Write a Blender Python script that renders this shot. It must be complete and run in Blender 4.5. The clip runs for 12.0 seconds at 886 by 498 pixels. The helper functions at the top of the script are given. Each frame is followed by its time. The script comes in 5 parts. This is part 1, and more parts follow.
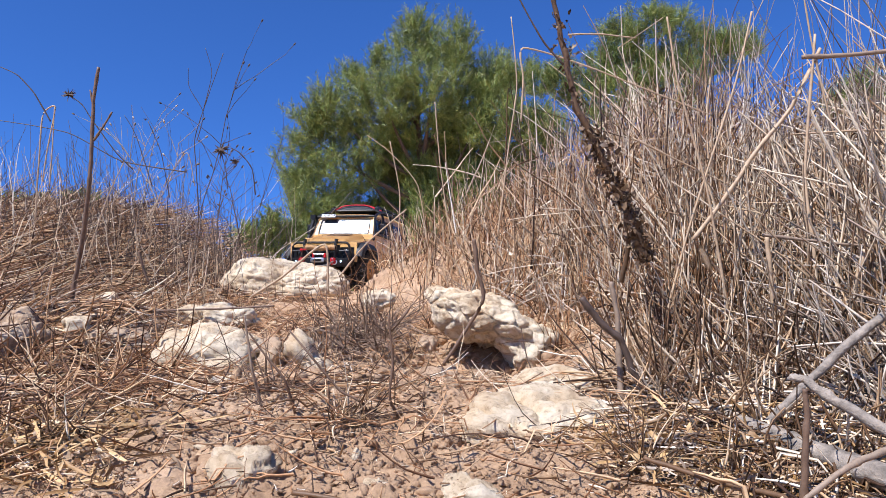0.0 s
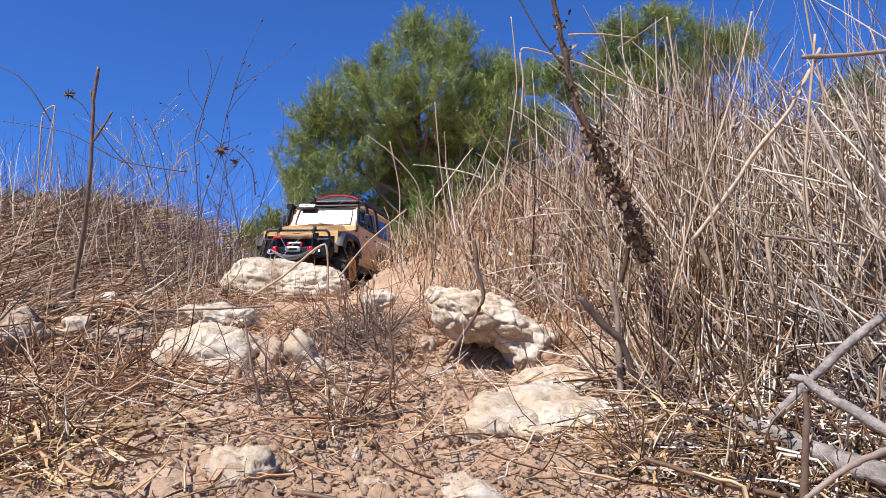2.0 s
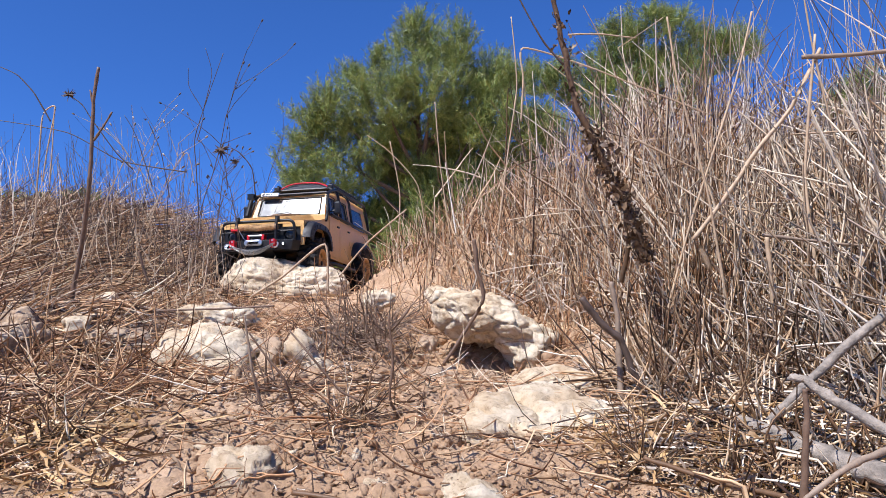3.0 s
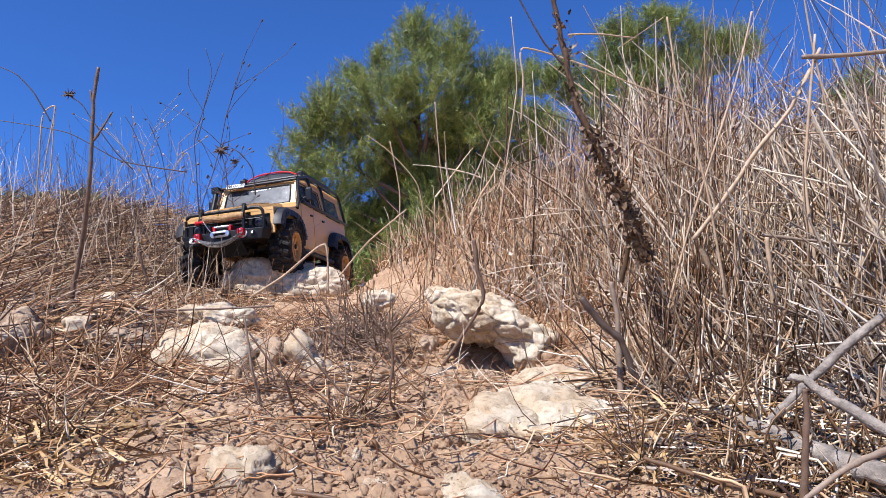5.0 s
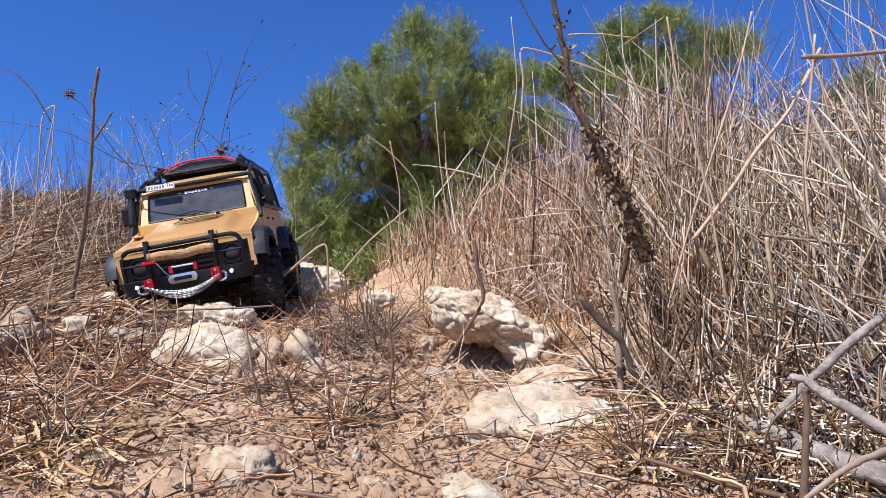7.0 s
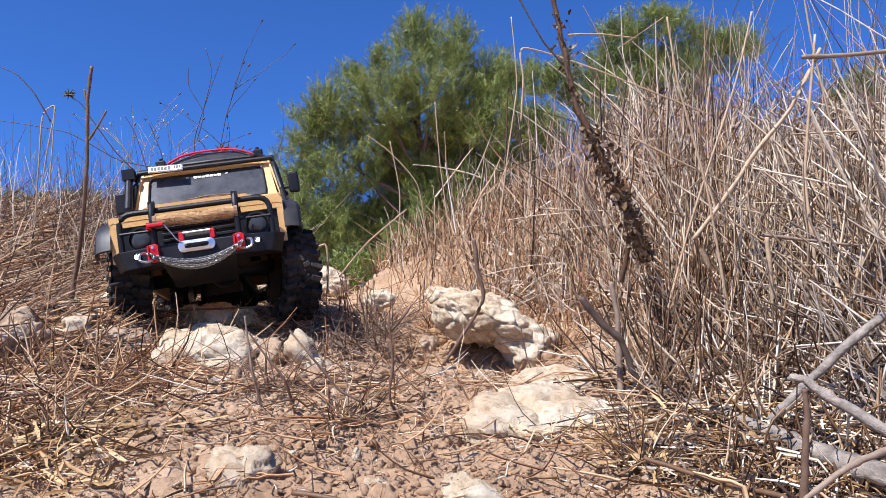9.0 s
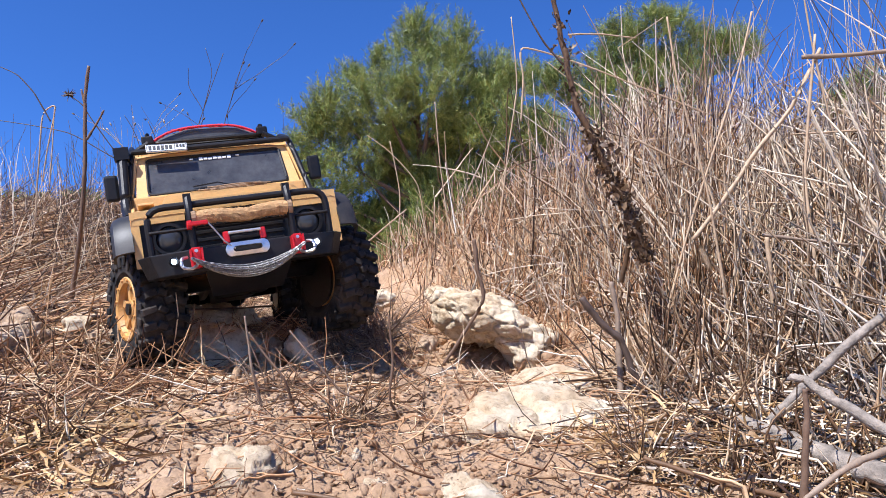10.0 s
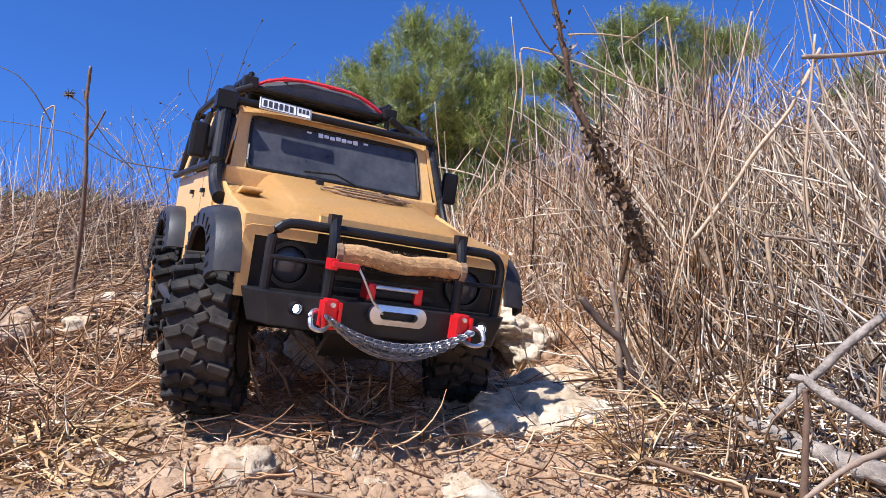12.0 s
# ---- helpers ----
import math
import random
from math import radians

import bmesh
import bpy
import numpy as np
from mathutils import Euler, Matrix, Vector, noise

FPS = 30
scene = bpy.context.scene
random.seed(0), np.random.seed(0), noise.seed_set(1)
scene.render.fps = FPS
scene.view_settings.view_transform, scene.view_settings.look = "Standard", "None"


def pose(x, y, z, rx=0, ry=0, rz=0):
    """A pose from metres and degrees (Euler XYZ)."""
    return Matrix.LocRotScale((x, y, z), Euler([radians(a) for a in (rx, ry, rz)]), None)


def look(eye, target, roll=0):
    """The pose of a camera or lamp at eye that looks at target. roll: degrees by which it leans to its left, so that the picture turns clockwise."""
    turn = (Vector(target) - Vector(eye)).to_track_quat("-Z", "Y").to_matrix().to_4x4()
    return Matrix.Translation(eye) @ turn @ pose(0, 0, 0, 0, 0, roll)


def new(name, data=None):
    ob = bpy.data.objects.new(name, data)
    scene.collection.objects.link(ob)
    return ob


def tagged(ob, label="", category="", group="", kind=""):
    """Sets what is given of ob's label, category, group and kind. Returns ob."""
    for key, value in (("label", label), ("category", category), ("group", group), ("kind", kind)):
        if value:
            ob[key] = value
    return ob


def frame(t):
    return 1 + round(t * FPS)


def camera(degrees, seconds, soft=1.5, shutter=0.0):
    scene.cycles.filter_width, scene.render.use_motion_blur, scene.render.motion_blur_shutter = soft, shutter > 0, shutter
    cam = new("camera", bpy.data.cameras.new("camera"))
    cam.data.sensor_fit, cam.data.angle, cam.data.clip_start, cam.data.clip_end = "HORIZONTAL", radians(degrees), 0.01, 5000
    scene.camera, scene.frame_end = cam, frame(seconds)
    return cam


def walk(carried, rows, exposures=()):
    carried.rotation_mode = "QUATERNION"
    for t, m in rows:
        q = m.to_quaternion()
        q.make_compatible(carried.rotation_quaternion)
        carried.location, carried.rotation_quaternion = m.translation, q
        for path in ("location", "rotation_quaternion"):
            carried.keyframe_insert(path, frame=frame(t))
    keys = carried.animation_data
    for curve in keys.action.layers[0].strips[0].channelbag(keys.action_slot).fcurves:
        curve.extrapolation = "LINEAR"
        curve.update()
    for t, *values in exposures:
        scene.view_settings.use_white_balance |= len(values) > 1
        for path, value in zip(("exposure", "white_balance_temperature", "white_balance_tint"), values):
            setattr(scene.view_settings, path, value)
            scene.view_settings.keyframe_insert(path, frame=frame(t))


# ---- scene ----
# The hillside's frame: x across it, y uphill, z away from it; 10 degrees of slope
slope = pose(0, 0, 0.16, 10)

# ---- camera ----
cam = camera(61.1, 12.0, 0.65)
walk(cam, [(0, slope @ pose(0, 0, 0, 90)), (12, slope @ pose(0, 0, 0, 90))], [(0, 0.58, 5650, 12), (8.8, 0.60, 5650, 12), (9.6, 0.78, 5650, 12), (12, 0.78, 5650, 12)])

# ---- light ----
SUN = Vector((-0.408, -0.460, 0.788)).normalized()
world = bpy.data.worlds.new("sky")
scene.world = world
world.use_nodes = True
wn = world.node_tree.nodes
sky = wn.new("ShaderNodeTexSky")
sky.sky_type, sky.sun_disc = "NISHITA", False
sky.sun_elevation = math.asin(SUN.z)
sky.sun_rotation = math.atan2(SUN.x, SUN.y)
sky.altitude, sky.air_density, sky.dust_density, sky.ozone_density = 1800, 1.0, 0.0, 8.0
wn["Background"].inputs["Strength"].default_value = 0.082
tint = wn.new("ShaderNodeMix")
tint.data_type, tint.blend_type = "RGBA", "MULTIPLY"
tint.inputs[0].default_value = 1.0
tint.inputs[7].default_value = (0.70, 0.93, 1.28, 1)
world.node_tree.links.new(sky.outputs[0], tint.inputs[6])
world.node_tree.links.new(tint.outputs[2], wn["Background"].inputs[0])
lamp = bpy.data.lights.new("sun", "SUN")
lamp.energy, lamp.angle, lamp.color = 5.0, radians(0.6), (1.0, 0.93, 0.84)
new("sun", lamp).matrix_world = look(SUN * 20, (0, 0, 0))


# ---- materials ----
def material(name, rough=0.6, metal=0.0, **more):
    m = bpy.data.materials.new(name)
    m.use_nodes = True
    b = m.node_tree.nodes["Principled BSDF"]
    b.inputs["Roughness"].default_value, b.inputs["Metallic"].default_value = rough, metal
    for k, v in more.items():
        b.inputs[k.replace("_", " ")].default_value = v
    return m, m.node_tree.nodes, m.node_tree.links, b


def ramp(nodes, links, source, stops):
    r = nodes.new("ShaderNodeValToRGB")
    el = r.color_ramp.elements
    while len(el) < len(stops):
        el.new(0.5)
    for e, (p, c) in zip(el, stops):
        e.position, e.color = p, (*c, 1)
    links.new(source, r.inputs[0])
    return r.outputs[0]


def noise_node(nodes, links, scale, detail=6, rough=0.6, coords="Object"):
    tc = nodes.new("ShaderNodeTexCoord")
    n = nodes.new("ShaderNodeTexNoise")
    n.inputs["Scale"].default_value, n.inputs["Detail"].default_value, n.inputs["Roughness"].default_value = scale, detail, rough
    links.new(tc.outputs[coords], n.inputs["Vector"])
    return n.outputs["Fac"]


def mix(nodes, links, fac, a, b, how="MIX"):
    m = nodes.new("ShaderNodeMix")
    m.data_type, m.blend_type = "RGBA", how
    for s, v in ((0, fac), (6, a), (7, b)):
        if isinstance(v, (int, float)):
            m.inputs[s].default_value = v
        elif isinstance(v, tuple):
            m.inputs[s].default_value = (*v, 1)
        else:
            links.new(v, m.inputs[s])
    return m.outputs[2]


def bump(nodes, links, b, height, strength, distance):
    n = nodes.new("ShaderNodeBump")
    n.inputs["Strength"].default_value, n.inputs["Distance"].default_value = strength, distance
    links.new(height, n.inputs["Height"])
    links.new(n.outputs[0], b.inputs["Normal"])


def plain(name, colour, rough=0.5, metal=0.0, grain=0.15, scale=60, relief=0.0, **more):
    """A paint, plastic or metal with a little grain and wear."""
    m, n, l, b = material(name, rough, metal, **more)
    f = noise_node(n, l, scale)
    dark = tuple(c * (1 - grain) for c in colour)
    light = tuple(min(1, c * (1 + grain)) for c in colour)
    l.new(ramp(n, l, f, [(0.3, dark), (0.7, light)]), b.inputs["Base Color"])
    r = n.new("ShaderNodeMapRange")
    r.inputs[3].default_value, r.inputs[4].default_value = max(0.02, rough - 0.12), min(1, rough + 0.12)
    l.new(noise_node(n, l, scale * 0.37), r.inputs[0])
    l.new(r.outputs[0], b.inputs["Roughness"])
    if relief:
        bump(n, l, b, noise_node(n, l, scale * 4), 0.5, relief)
    return m


def soil_material():
    m, n, l, b = material("dry soil", 0.95)
    a = ramp(n, l, noise_node(n, l, 11, 8), [(0.25, (0.32, 0.195, 0.105)), (0.5, (0.51, 0.335, 0.195)), (0.75, (0.64, 0.455, 0.295))])
    g = ramp(n, l, noise_node(n, l, 190, 6, 0.75), [(0.3, (0.55, 0.5, 0.46)), (0.7, (1.22, 1.2, 1.17))])
    l.new(mix(n, l, 0.7, a, g, "MULTIPLY"), b.inputs["Base Color"])
    bump(n, l, b, noise_node(n, l, 150, 9, 0.75), 1.0, 0.0034)
    return m


def stone_material(name, low, mid, high):
    m, n, l, b = material(name, 0.9)
    a = ramp(n, l, noise_node(n, l, 17, 9, 0.65), [(0.30, low), (0.43, mid), (0.58, high)])
    g = ramp(n, l, noise_node(n, l, 140, 9, 0.75), [(0.34, (0.30, 0.22, 0.15)), (0.47, (0.90, 0.86, 0.80)), (0.75, (1.18, 1.18, 1.18))])
    l.new(mix(n, l, 0.7, a, g, "MULTIPLY"), b.inputs["Base Color"])
    bump(n, l, b, noise_node(n, l, 130, 10, 0.76), 1.0, 0.0034)
    return m


def straw_material(name, stops):
    m, n, l, b = material(name, 0.55)
    g = n.new("ShaderNodeNewGeometry")
    base = ramp(n, l, g.outputs["Random Per Island"], stops)
    s = ramp(n, l, noise_node(n, l, 130, 8, 0.75), [(0.33, (0.38, 0.34, 0.32)), (0.5, (0.95, 0.95, 0.95)), (0.7, (1.15, 1.15, 1.15))])
    l.new(mix(n, l, 0.6, base, s, "MULTIPLY"), b.inputs["Base Color"])
    b.inputs["Specular IOR Level"].default_value = 0.35
    return m


def needle_material():
    m, n, l, b = material("pine needles", 0.5)
    g = n.new("ShaderNodeNewGeometry")
    base = ramp(n, l, g.outputs["Random Per Island"], [(0.0, (0.09, 0.14, 0.03)), (0.5, (0.195, 0.255, 0.055)), (0.85, (0.32, 0.35, 0.078)), (1.0, (0.30, 0.25, 0.10))])
    # Clump-sized noise paints shaded hollows and sunlit tufts into the needle colour.
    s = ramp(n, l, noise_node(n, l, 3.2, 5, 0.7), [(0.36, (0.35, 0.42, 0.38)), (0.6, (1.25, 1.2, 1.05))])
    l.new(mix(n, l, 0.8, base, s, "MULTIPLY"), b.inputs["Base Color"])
    return m


SOIL, NEEDLE = soil_material(), needle_material()
STONE = stone_material("pale limestone", (0.40, 0.255, 0.130), (0.60, 0.46, 0.295), (0.72, 0.61, 0.445))
# A browner, darker limestone; on the rock in straw it also carries shade.
BROWN_STONE = stone_material("dark brown limestone", (0.27, 0.165, 0.09), (0.42, 0.285, 0.175), (0.56, 0.42, 0.285))
STRAW = straw_material("dry straw", [(0.0, (0.035, 0.017, 0.010)), (0.42, (0.185, 0.10, 0.046)), (0.70, (0.54, 0.355, 0.19)), (0.90, (0.76, 0.60, 0.41)), (1.0, (0.90, 0.80, 0.64))])
RUSSET = straw_material("russet straw", [(0.0, (0.05, 0.022, 0.01)), (0.38, (0.29, 0.138, 0.058)), (0.72, (0.62, 0.35, 0.168)), (1.0, (0.88, 0.66, 0.40))])
GREY = straw_material("weathered stems", [(0.0, (0.10, 0.066, 0.044)), (0.42, (0.34, 0.25, 0.172)), (1.0, (0.74, 0.62, 0.48))])
DARK = straw_material("dark dry stems", [(0.0, (0.06, 0.04, 0.03)), (1.0, (0.16, 0.11, 0.08))])
PALE = straw_material("bleached reeds", [(0.0, (0.22, 0.135, 0.075)), (0.42, (0.56, 0.405, 0.25)), (1.0, (0.88, 0.75, 0.55))])
STICK = straw_material("brown sticks", [(0.0, (0.11, 0.065, 0.04)), (0.6, (0.22, 0.14, 0.09)), (1.0, (0.34, 0.24, 0.16))])
BROWN = straw_material("withered brown leaves", [(0.0, (0.05, 0.028, 0.015)), (0.5, (0.145, 0.085, 0.042)), (1.0, (0.32, 0.215, 0.115))])
GOLD = straw_material("golden dry blades", [(0.0, (0.10, 0.050, 0.018)), (0.5, (0.36, 0.20, 0.070)), (1.0, (0.74, 0.50, 0.24))])
MATTED = straw_material("matted russet straw", [(0.0, (0.04, 0.018, 0.010)), (0.42, (0.235, 0.112, 0.048)), (0.78, (0.54, 0.315, 0.150)), (1.0, (0.84, 0.63, 0.39))])
WOOD = plain("weathered dead wood", (0.25, 0.205, 0.16), 0.85, grain=0.6, scale=110, relief=0.003)
BARK = plain("bark", (0.13, 0.09, 0.065), 0.9, grain=0.4, scale=25, relief=0.01)


# ---- mesh helpers ----
def mesh_object(name, verts, faces, mat, smooth=False):
    me = bpy.data.meshes.new(name)
    me.from_pydata(verts, [], faces)
    me.materials.append(mat)
    if smooth:
        me.shade_smooth()
    return new(name, me)


def part(name, bm, mat, parent=None, label="", smooth=False):
    """Links a bmesh as one mesh object under a thing or a part."""
    me = bpy.data.meshes.new(name)
    bmesh.ops.recalc_face_normals(bm, faces=bm.faces)
    bm.to_mesh(me)
    bm.free()
    me.materials.append(mat)
    if smooth:
        me.shade_smooth()
    ob = new(name, me)
    ob.parent = parent
    if label:
        ob["label"] = label
    return ob


def tubes(lines, radii, sides=3):
    """Tapered tubes: lines (n, k, 3) and radii (n, k), as vertices and quads."""
    lines, radii = np.asarray(lines, float), np.asarray(radii, float)
    n, k, _ = lines.shape
    tan = np.gradient(lines, axis=1)
    tan /= np.linalg.norm(tan, axis=2, keepdims=True) + 1e-12
    ref = np.where(np.abs(tan[..., 2:3]) > 0.9, np.array([1.0, 0, 0]), np.array([0, 0, 1.0]))
    u = np.cross(tan, ref)
    u /= np.linalg.norm(u, axis=2, keepdims=True) + 1e-12
    w = np.cross(tan, u)
    a = np.arange(sides) * 2 * np.pi / sides
    ring = lines[:, :, None] + radii[:, :, None, None] * (np.cos(a)[None, None, :, None] * u[:, :, None] + np.sin(a)[None, None, :, None] * w[:, :, None])
    verts = ring.reshape(-1, 3)
    base = (np.arange(n)[:, None, None] * k + np.arange(k - 1)[None, :, None]) * sides
    j = np.arange(sides)[None, None, :]
    j2 = (j + 1) % sides
    faces = np.stack([base + j, base + j2, base + sides + j2, base + sides + j], -1).reshape(-1, 4)
    return verts, faces


def bulk(name, verts, faces, mat, label, category, kind="stuff"):
    """One large mesh from arrays of vertices and faces."""
    me = bpy.data.meshes.new(name)
    me.vertices.add(len(verts))
    me.vertices.foreach_set("co", np.asarray(verts, np.float32).ravel())
    faces = np.asarray(faces)
    me.loops.add(faces.size)
    me.loops.foreach_set("vertex_index", faces.astype(np.int32).ravel())
    me.polygons.add(len(faces))
    me.polygons.foreach_set("loop_start", np.arange(len(faces), dtype=np.int32) * faces.shape[1])
    me.update(calc_edges=True)
    me.validate()
    me.materials.append(mat)
    ob = new(name, me)
    ob.matrix_world = slope
    return tagged(ob, label, category, kind=kind)


# ---- ground ----
def smooth(a):
    a = np.clip(a, 0, 1)
    return a * a * (3 - 2 * a)


def rough_noise(x, y, scale, seed=0.0):
    return np.array([noise.noise((a * scale, b * scale, seed)) for a, b in zip(np.ravel(x), np.ravel(y))]).reshape(np.shape(x))


def bank_edge(y):
    """Where the foot of the right-hand bank runs across the slope."""
    return np.interp(y, [0, 0.5, 0.75, 1.0, 1.3, 1.6, 1.9, 2.3, 3.5], [0.42, 0.34, 0.27, 0.20, 0.03, -0.14, -0.17, -0.13, 0.0])


def ground_height(x, y, rough=True):
    """Height over the hillside's plane."""
    x, y = np.asarray(x, float), np.asarray(y, float)
    z = np.interp(y, [0.0, 0.38, 0.45, 0.52, 0.60, 0.74, 0.78, 0.84, 0.90, 1.0, 1.12, 1.25, 1.40, 1.55, 1.80, 2.13, 2.45, 3.0], [-0.160, -0.145, -0.134, -0.124, -0.122, -0.128, -0.131, -0.122, -0.108, -0.108, -0.120, -0.120, -0.112, -0.098, -0.107, -0.123, -0.143, -0.19])
    z = z + 0.185 * smooth((y - 0.9) / 1.4) * smooth((-x - 0.52 + 0.07 * smooth((y - 1.7) / 0.3)) / 0.5) + 0.03 * smooth((y - 0.5) / 0.5) * smooth((-x - 0.5) / 0.4)
    z = z + np.minimum(0.4 * np.maximum(0, x - bank_edge(y)), 0.23) * smooth((y - 0.25) / 0.5)
    z = z - 0.035 * np.exp(-((x + 0.05) / 0.06) ** 2 - ((y - 0.95) / 0.15) ** 2)
    z = z - 0.058 * np.exp(-((x - 0.055) / 0.085) ** 2 - ((y - 0.90) / 0.10) ** 2)
    z = z - 0.014 * np.exp(-((x - 0.065) / 0.09) ** 2 - ((y - 0.56) / 0.08) ** 2)
    z = z + 0.030 * smooth((-x - 0.33) / 0.06) * smooth((y - 0.72) / 0.09) * (1 - smooth((y - 0.92) / 0.15))
    z = z + 0.05 * smooth((x + 0.20) / 0.07) * np.exp(-((y - 1.72) / 0.22) ** 2)
    far = np.maximum(0, y - 2.6) + np.minimum(0, y + 1.5)
    z = z - far * math.tan(radians(10)) - np.maximum(0, np.abs(x) - 3) * 0.02
    if rough:
        near = np.exp(-(np.maximum(0, np.hypot(x, y - 1) - 1.5)))
        z = z + 0.012 * rough_noise(x, y, 9) + near * (0.009 * rough_noise(x, y, 28, 3.0) + 0.008 * np.abs(rough_noise(x, y, 62, 7.0)) + 0.005 * np.abs(rough_noise(x, y, 120, 9.0)) + 0.0022 * rough_noise(x, y, 240, 4.0) - 0.004)
    return z


def axis(lo, hi, step, far, count, fine=()):
    mid = np.concatenate([np.arange(lo, fine[0], step), np.arange(*fine), np.arange(fine[1], hi, step)]) if fine else np.arange(lo, hi, step)
    out = step * np.cumsum(np.geomspace(1, (far / step) ** (1 / 1.0) * 0.35, count))
    return np.concatenate([lo - out[::-1], mid, hi + out])


gx, gy = axis(-0.9, 0.8, 0.0045, 3000, 30, (-0.30, 0.22, 0.0033)), axis(0.25, 1.9, 0.005, 3000, 30, (0.38, 0.80, 0.0033))
X, Y = np.meshgrid(gx, gy)
Z = ground_height(X, Y)
gi = np.arange(X.size).reshape(X.shape)
ground = bulk("ground", np.stack([X, Y, Z], -1).reshape(-1, 3), np.stack([gi[:-1, :-1], gi[:-1, 1:], gi[1:, 1:], gi[1:, :-1]], -1).reshape(-1, 4), SOIL, "dry crumbling brown soil of a steep bank", "ground", "structure")
ground.data.shade_smooth()


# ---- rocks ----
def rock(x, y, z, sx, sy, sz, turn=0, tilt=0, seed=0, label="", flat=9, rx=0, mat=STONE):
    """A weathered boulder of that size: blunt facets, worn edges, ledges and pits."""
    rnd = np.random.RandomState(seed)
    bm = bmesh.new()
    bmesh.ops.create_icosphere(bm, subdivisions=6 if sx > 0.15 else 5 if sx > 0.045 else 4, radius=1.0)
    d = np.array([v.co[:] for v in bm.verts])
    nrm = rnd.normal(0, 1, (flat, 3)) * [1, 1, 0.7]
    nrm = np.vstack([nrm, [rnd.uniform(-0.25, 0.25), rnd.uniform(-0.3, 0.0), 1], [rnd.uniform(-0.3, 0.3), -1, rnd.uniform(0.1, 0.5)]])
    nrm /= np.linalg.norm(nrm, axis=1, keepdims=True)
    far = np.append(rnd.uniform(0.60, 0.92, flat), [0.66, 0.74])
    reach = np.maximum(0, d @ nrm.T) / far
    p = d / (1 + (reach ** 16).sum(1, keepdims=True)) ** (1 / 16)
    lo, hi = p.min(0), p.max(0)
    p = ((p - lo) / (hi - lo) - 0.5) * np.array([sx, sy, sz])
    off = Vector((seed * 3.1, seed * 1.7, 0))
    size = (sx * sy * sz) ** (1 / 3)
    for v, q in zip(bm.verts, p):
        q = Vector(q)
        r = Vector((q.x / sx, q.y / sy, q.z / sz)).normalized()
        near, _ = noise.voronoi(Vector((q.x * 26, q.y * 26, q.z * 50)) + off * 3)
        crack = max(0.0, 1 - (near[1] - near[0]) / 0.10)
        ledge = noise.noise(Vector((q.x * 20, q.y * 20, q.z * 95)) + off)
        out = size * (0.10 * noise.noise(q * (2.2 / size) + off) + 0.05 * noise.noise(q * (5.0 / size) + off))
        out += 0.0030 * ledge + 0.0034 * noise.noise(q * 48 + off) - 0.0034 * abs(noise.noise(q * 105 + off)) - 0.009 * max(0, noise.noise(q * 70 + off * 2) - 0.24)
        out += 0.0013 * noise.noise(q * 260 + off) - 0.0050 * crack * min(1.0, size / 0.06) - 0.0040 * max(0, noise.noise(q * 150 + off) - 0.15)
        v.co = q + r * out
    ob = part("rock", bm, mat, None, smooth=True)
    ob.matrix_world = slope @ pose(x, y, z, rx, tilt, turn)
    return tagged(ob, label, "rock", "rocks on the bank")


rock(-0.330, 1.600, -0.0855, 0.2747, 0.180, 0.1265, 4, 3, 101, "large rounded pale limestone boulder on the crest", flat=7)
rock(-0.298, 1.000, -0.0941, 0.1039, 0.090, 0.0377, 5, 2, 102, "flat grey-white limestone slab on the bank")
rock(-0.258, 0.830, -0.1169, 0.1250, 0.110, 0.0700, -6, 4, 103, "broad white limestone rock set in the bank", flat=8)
rock(-0.194, 0.825, -0.1236, 0.0385, 0.060, 0.0528, 20, 12, 104, "pitted brownish limestone lump beside a white rock", mat=BROWN_STONE)
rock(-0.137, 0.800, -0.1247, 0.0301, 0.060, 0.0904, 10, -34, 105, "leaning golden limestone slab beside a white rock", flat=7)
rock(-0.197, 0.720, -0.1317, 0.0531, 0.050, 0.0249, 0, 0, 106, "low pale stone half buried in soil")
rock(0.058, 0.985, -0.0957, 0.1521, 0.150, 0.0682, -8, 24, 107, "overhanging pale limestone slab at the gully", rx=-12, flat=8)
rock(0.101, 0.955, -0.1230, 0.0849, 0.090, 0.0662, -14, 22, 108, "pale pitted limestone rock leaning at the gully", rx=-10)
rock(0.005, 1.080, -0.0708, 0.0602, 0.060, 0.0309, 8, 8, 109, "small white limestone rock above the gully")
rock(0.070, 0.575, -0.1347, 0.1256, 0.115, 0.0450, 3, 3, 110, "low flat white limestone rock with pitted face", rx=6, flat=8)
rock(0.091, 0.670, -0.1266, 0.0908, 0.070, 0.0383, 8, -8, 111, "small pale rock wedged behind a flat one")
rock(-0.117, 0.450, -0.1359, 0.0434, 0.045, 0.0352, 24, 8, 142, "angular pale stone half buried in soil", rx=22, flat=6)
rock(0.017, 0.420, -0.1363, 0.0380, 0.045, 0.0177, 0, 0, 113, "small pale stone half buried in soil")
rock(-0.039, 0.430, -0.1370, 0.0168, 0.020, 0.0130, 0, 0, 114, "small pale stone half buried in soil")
# A brown rock whose shade is put into its darker stone colour.
rock(-0.441, 0.780, -0.0957, 0.0693, 0.090, 0.0681, 0, -8, 115, "brown limestone rock in straw, shade in its colour", mat=BROWN_STONE)
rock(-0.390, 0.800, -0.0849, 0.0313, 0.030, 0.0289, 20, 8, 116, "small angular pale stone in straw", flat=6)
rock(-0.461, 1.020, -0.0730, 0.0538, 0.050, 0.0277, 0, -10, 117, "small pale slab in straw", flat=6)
rock(-0.362, 0.830, -0.1019, 0.0750, 0.070, 0.0312, 10, 0, 118, "low dark brown rock under straw", mat=BROWN_STONE)
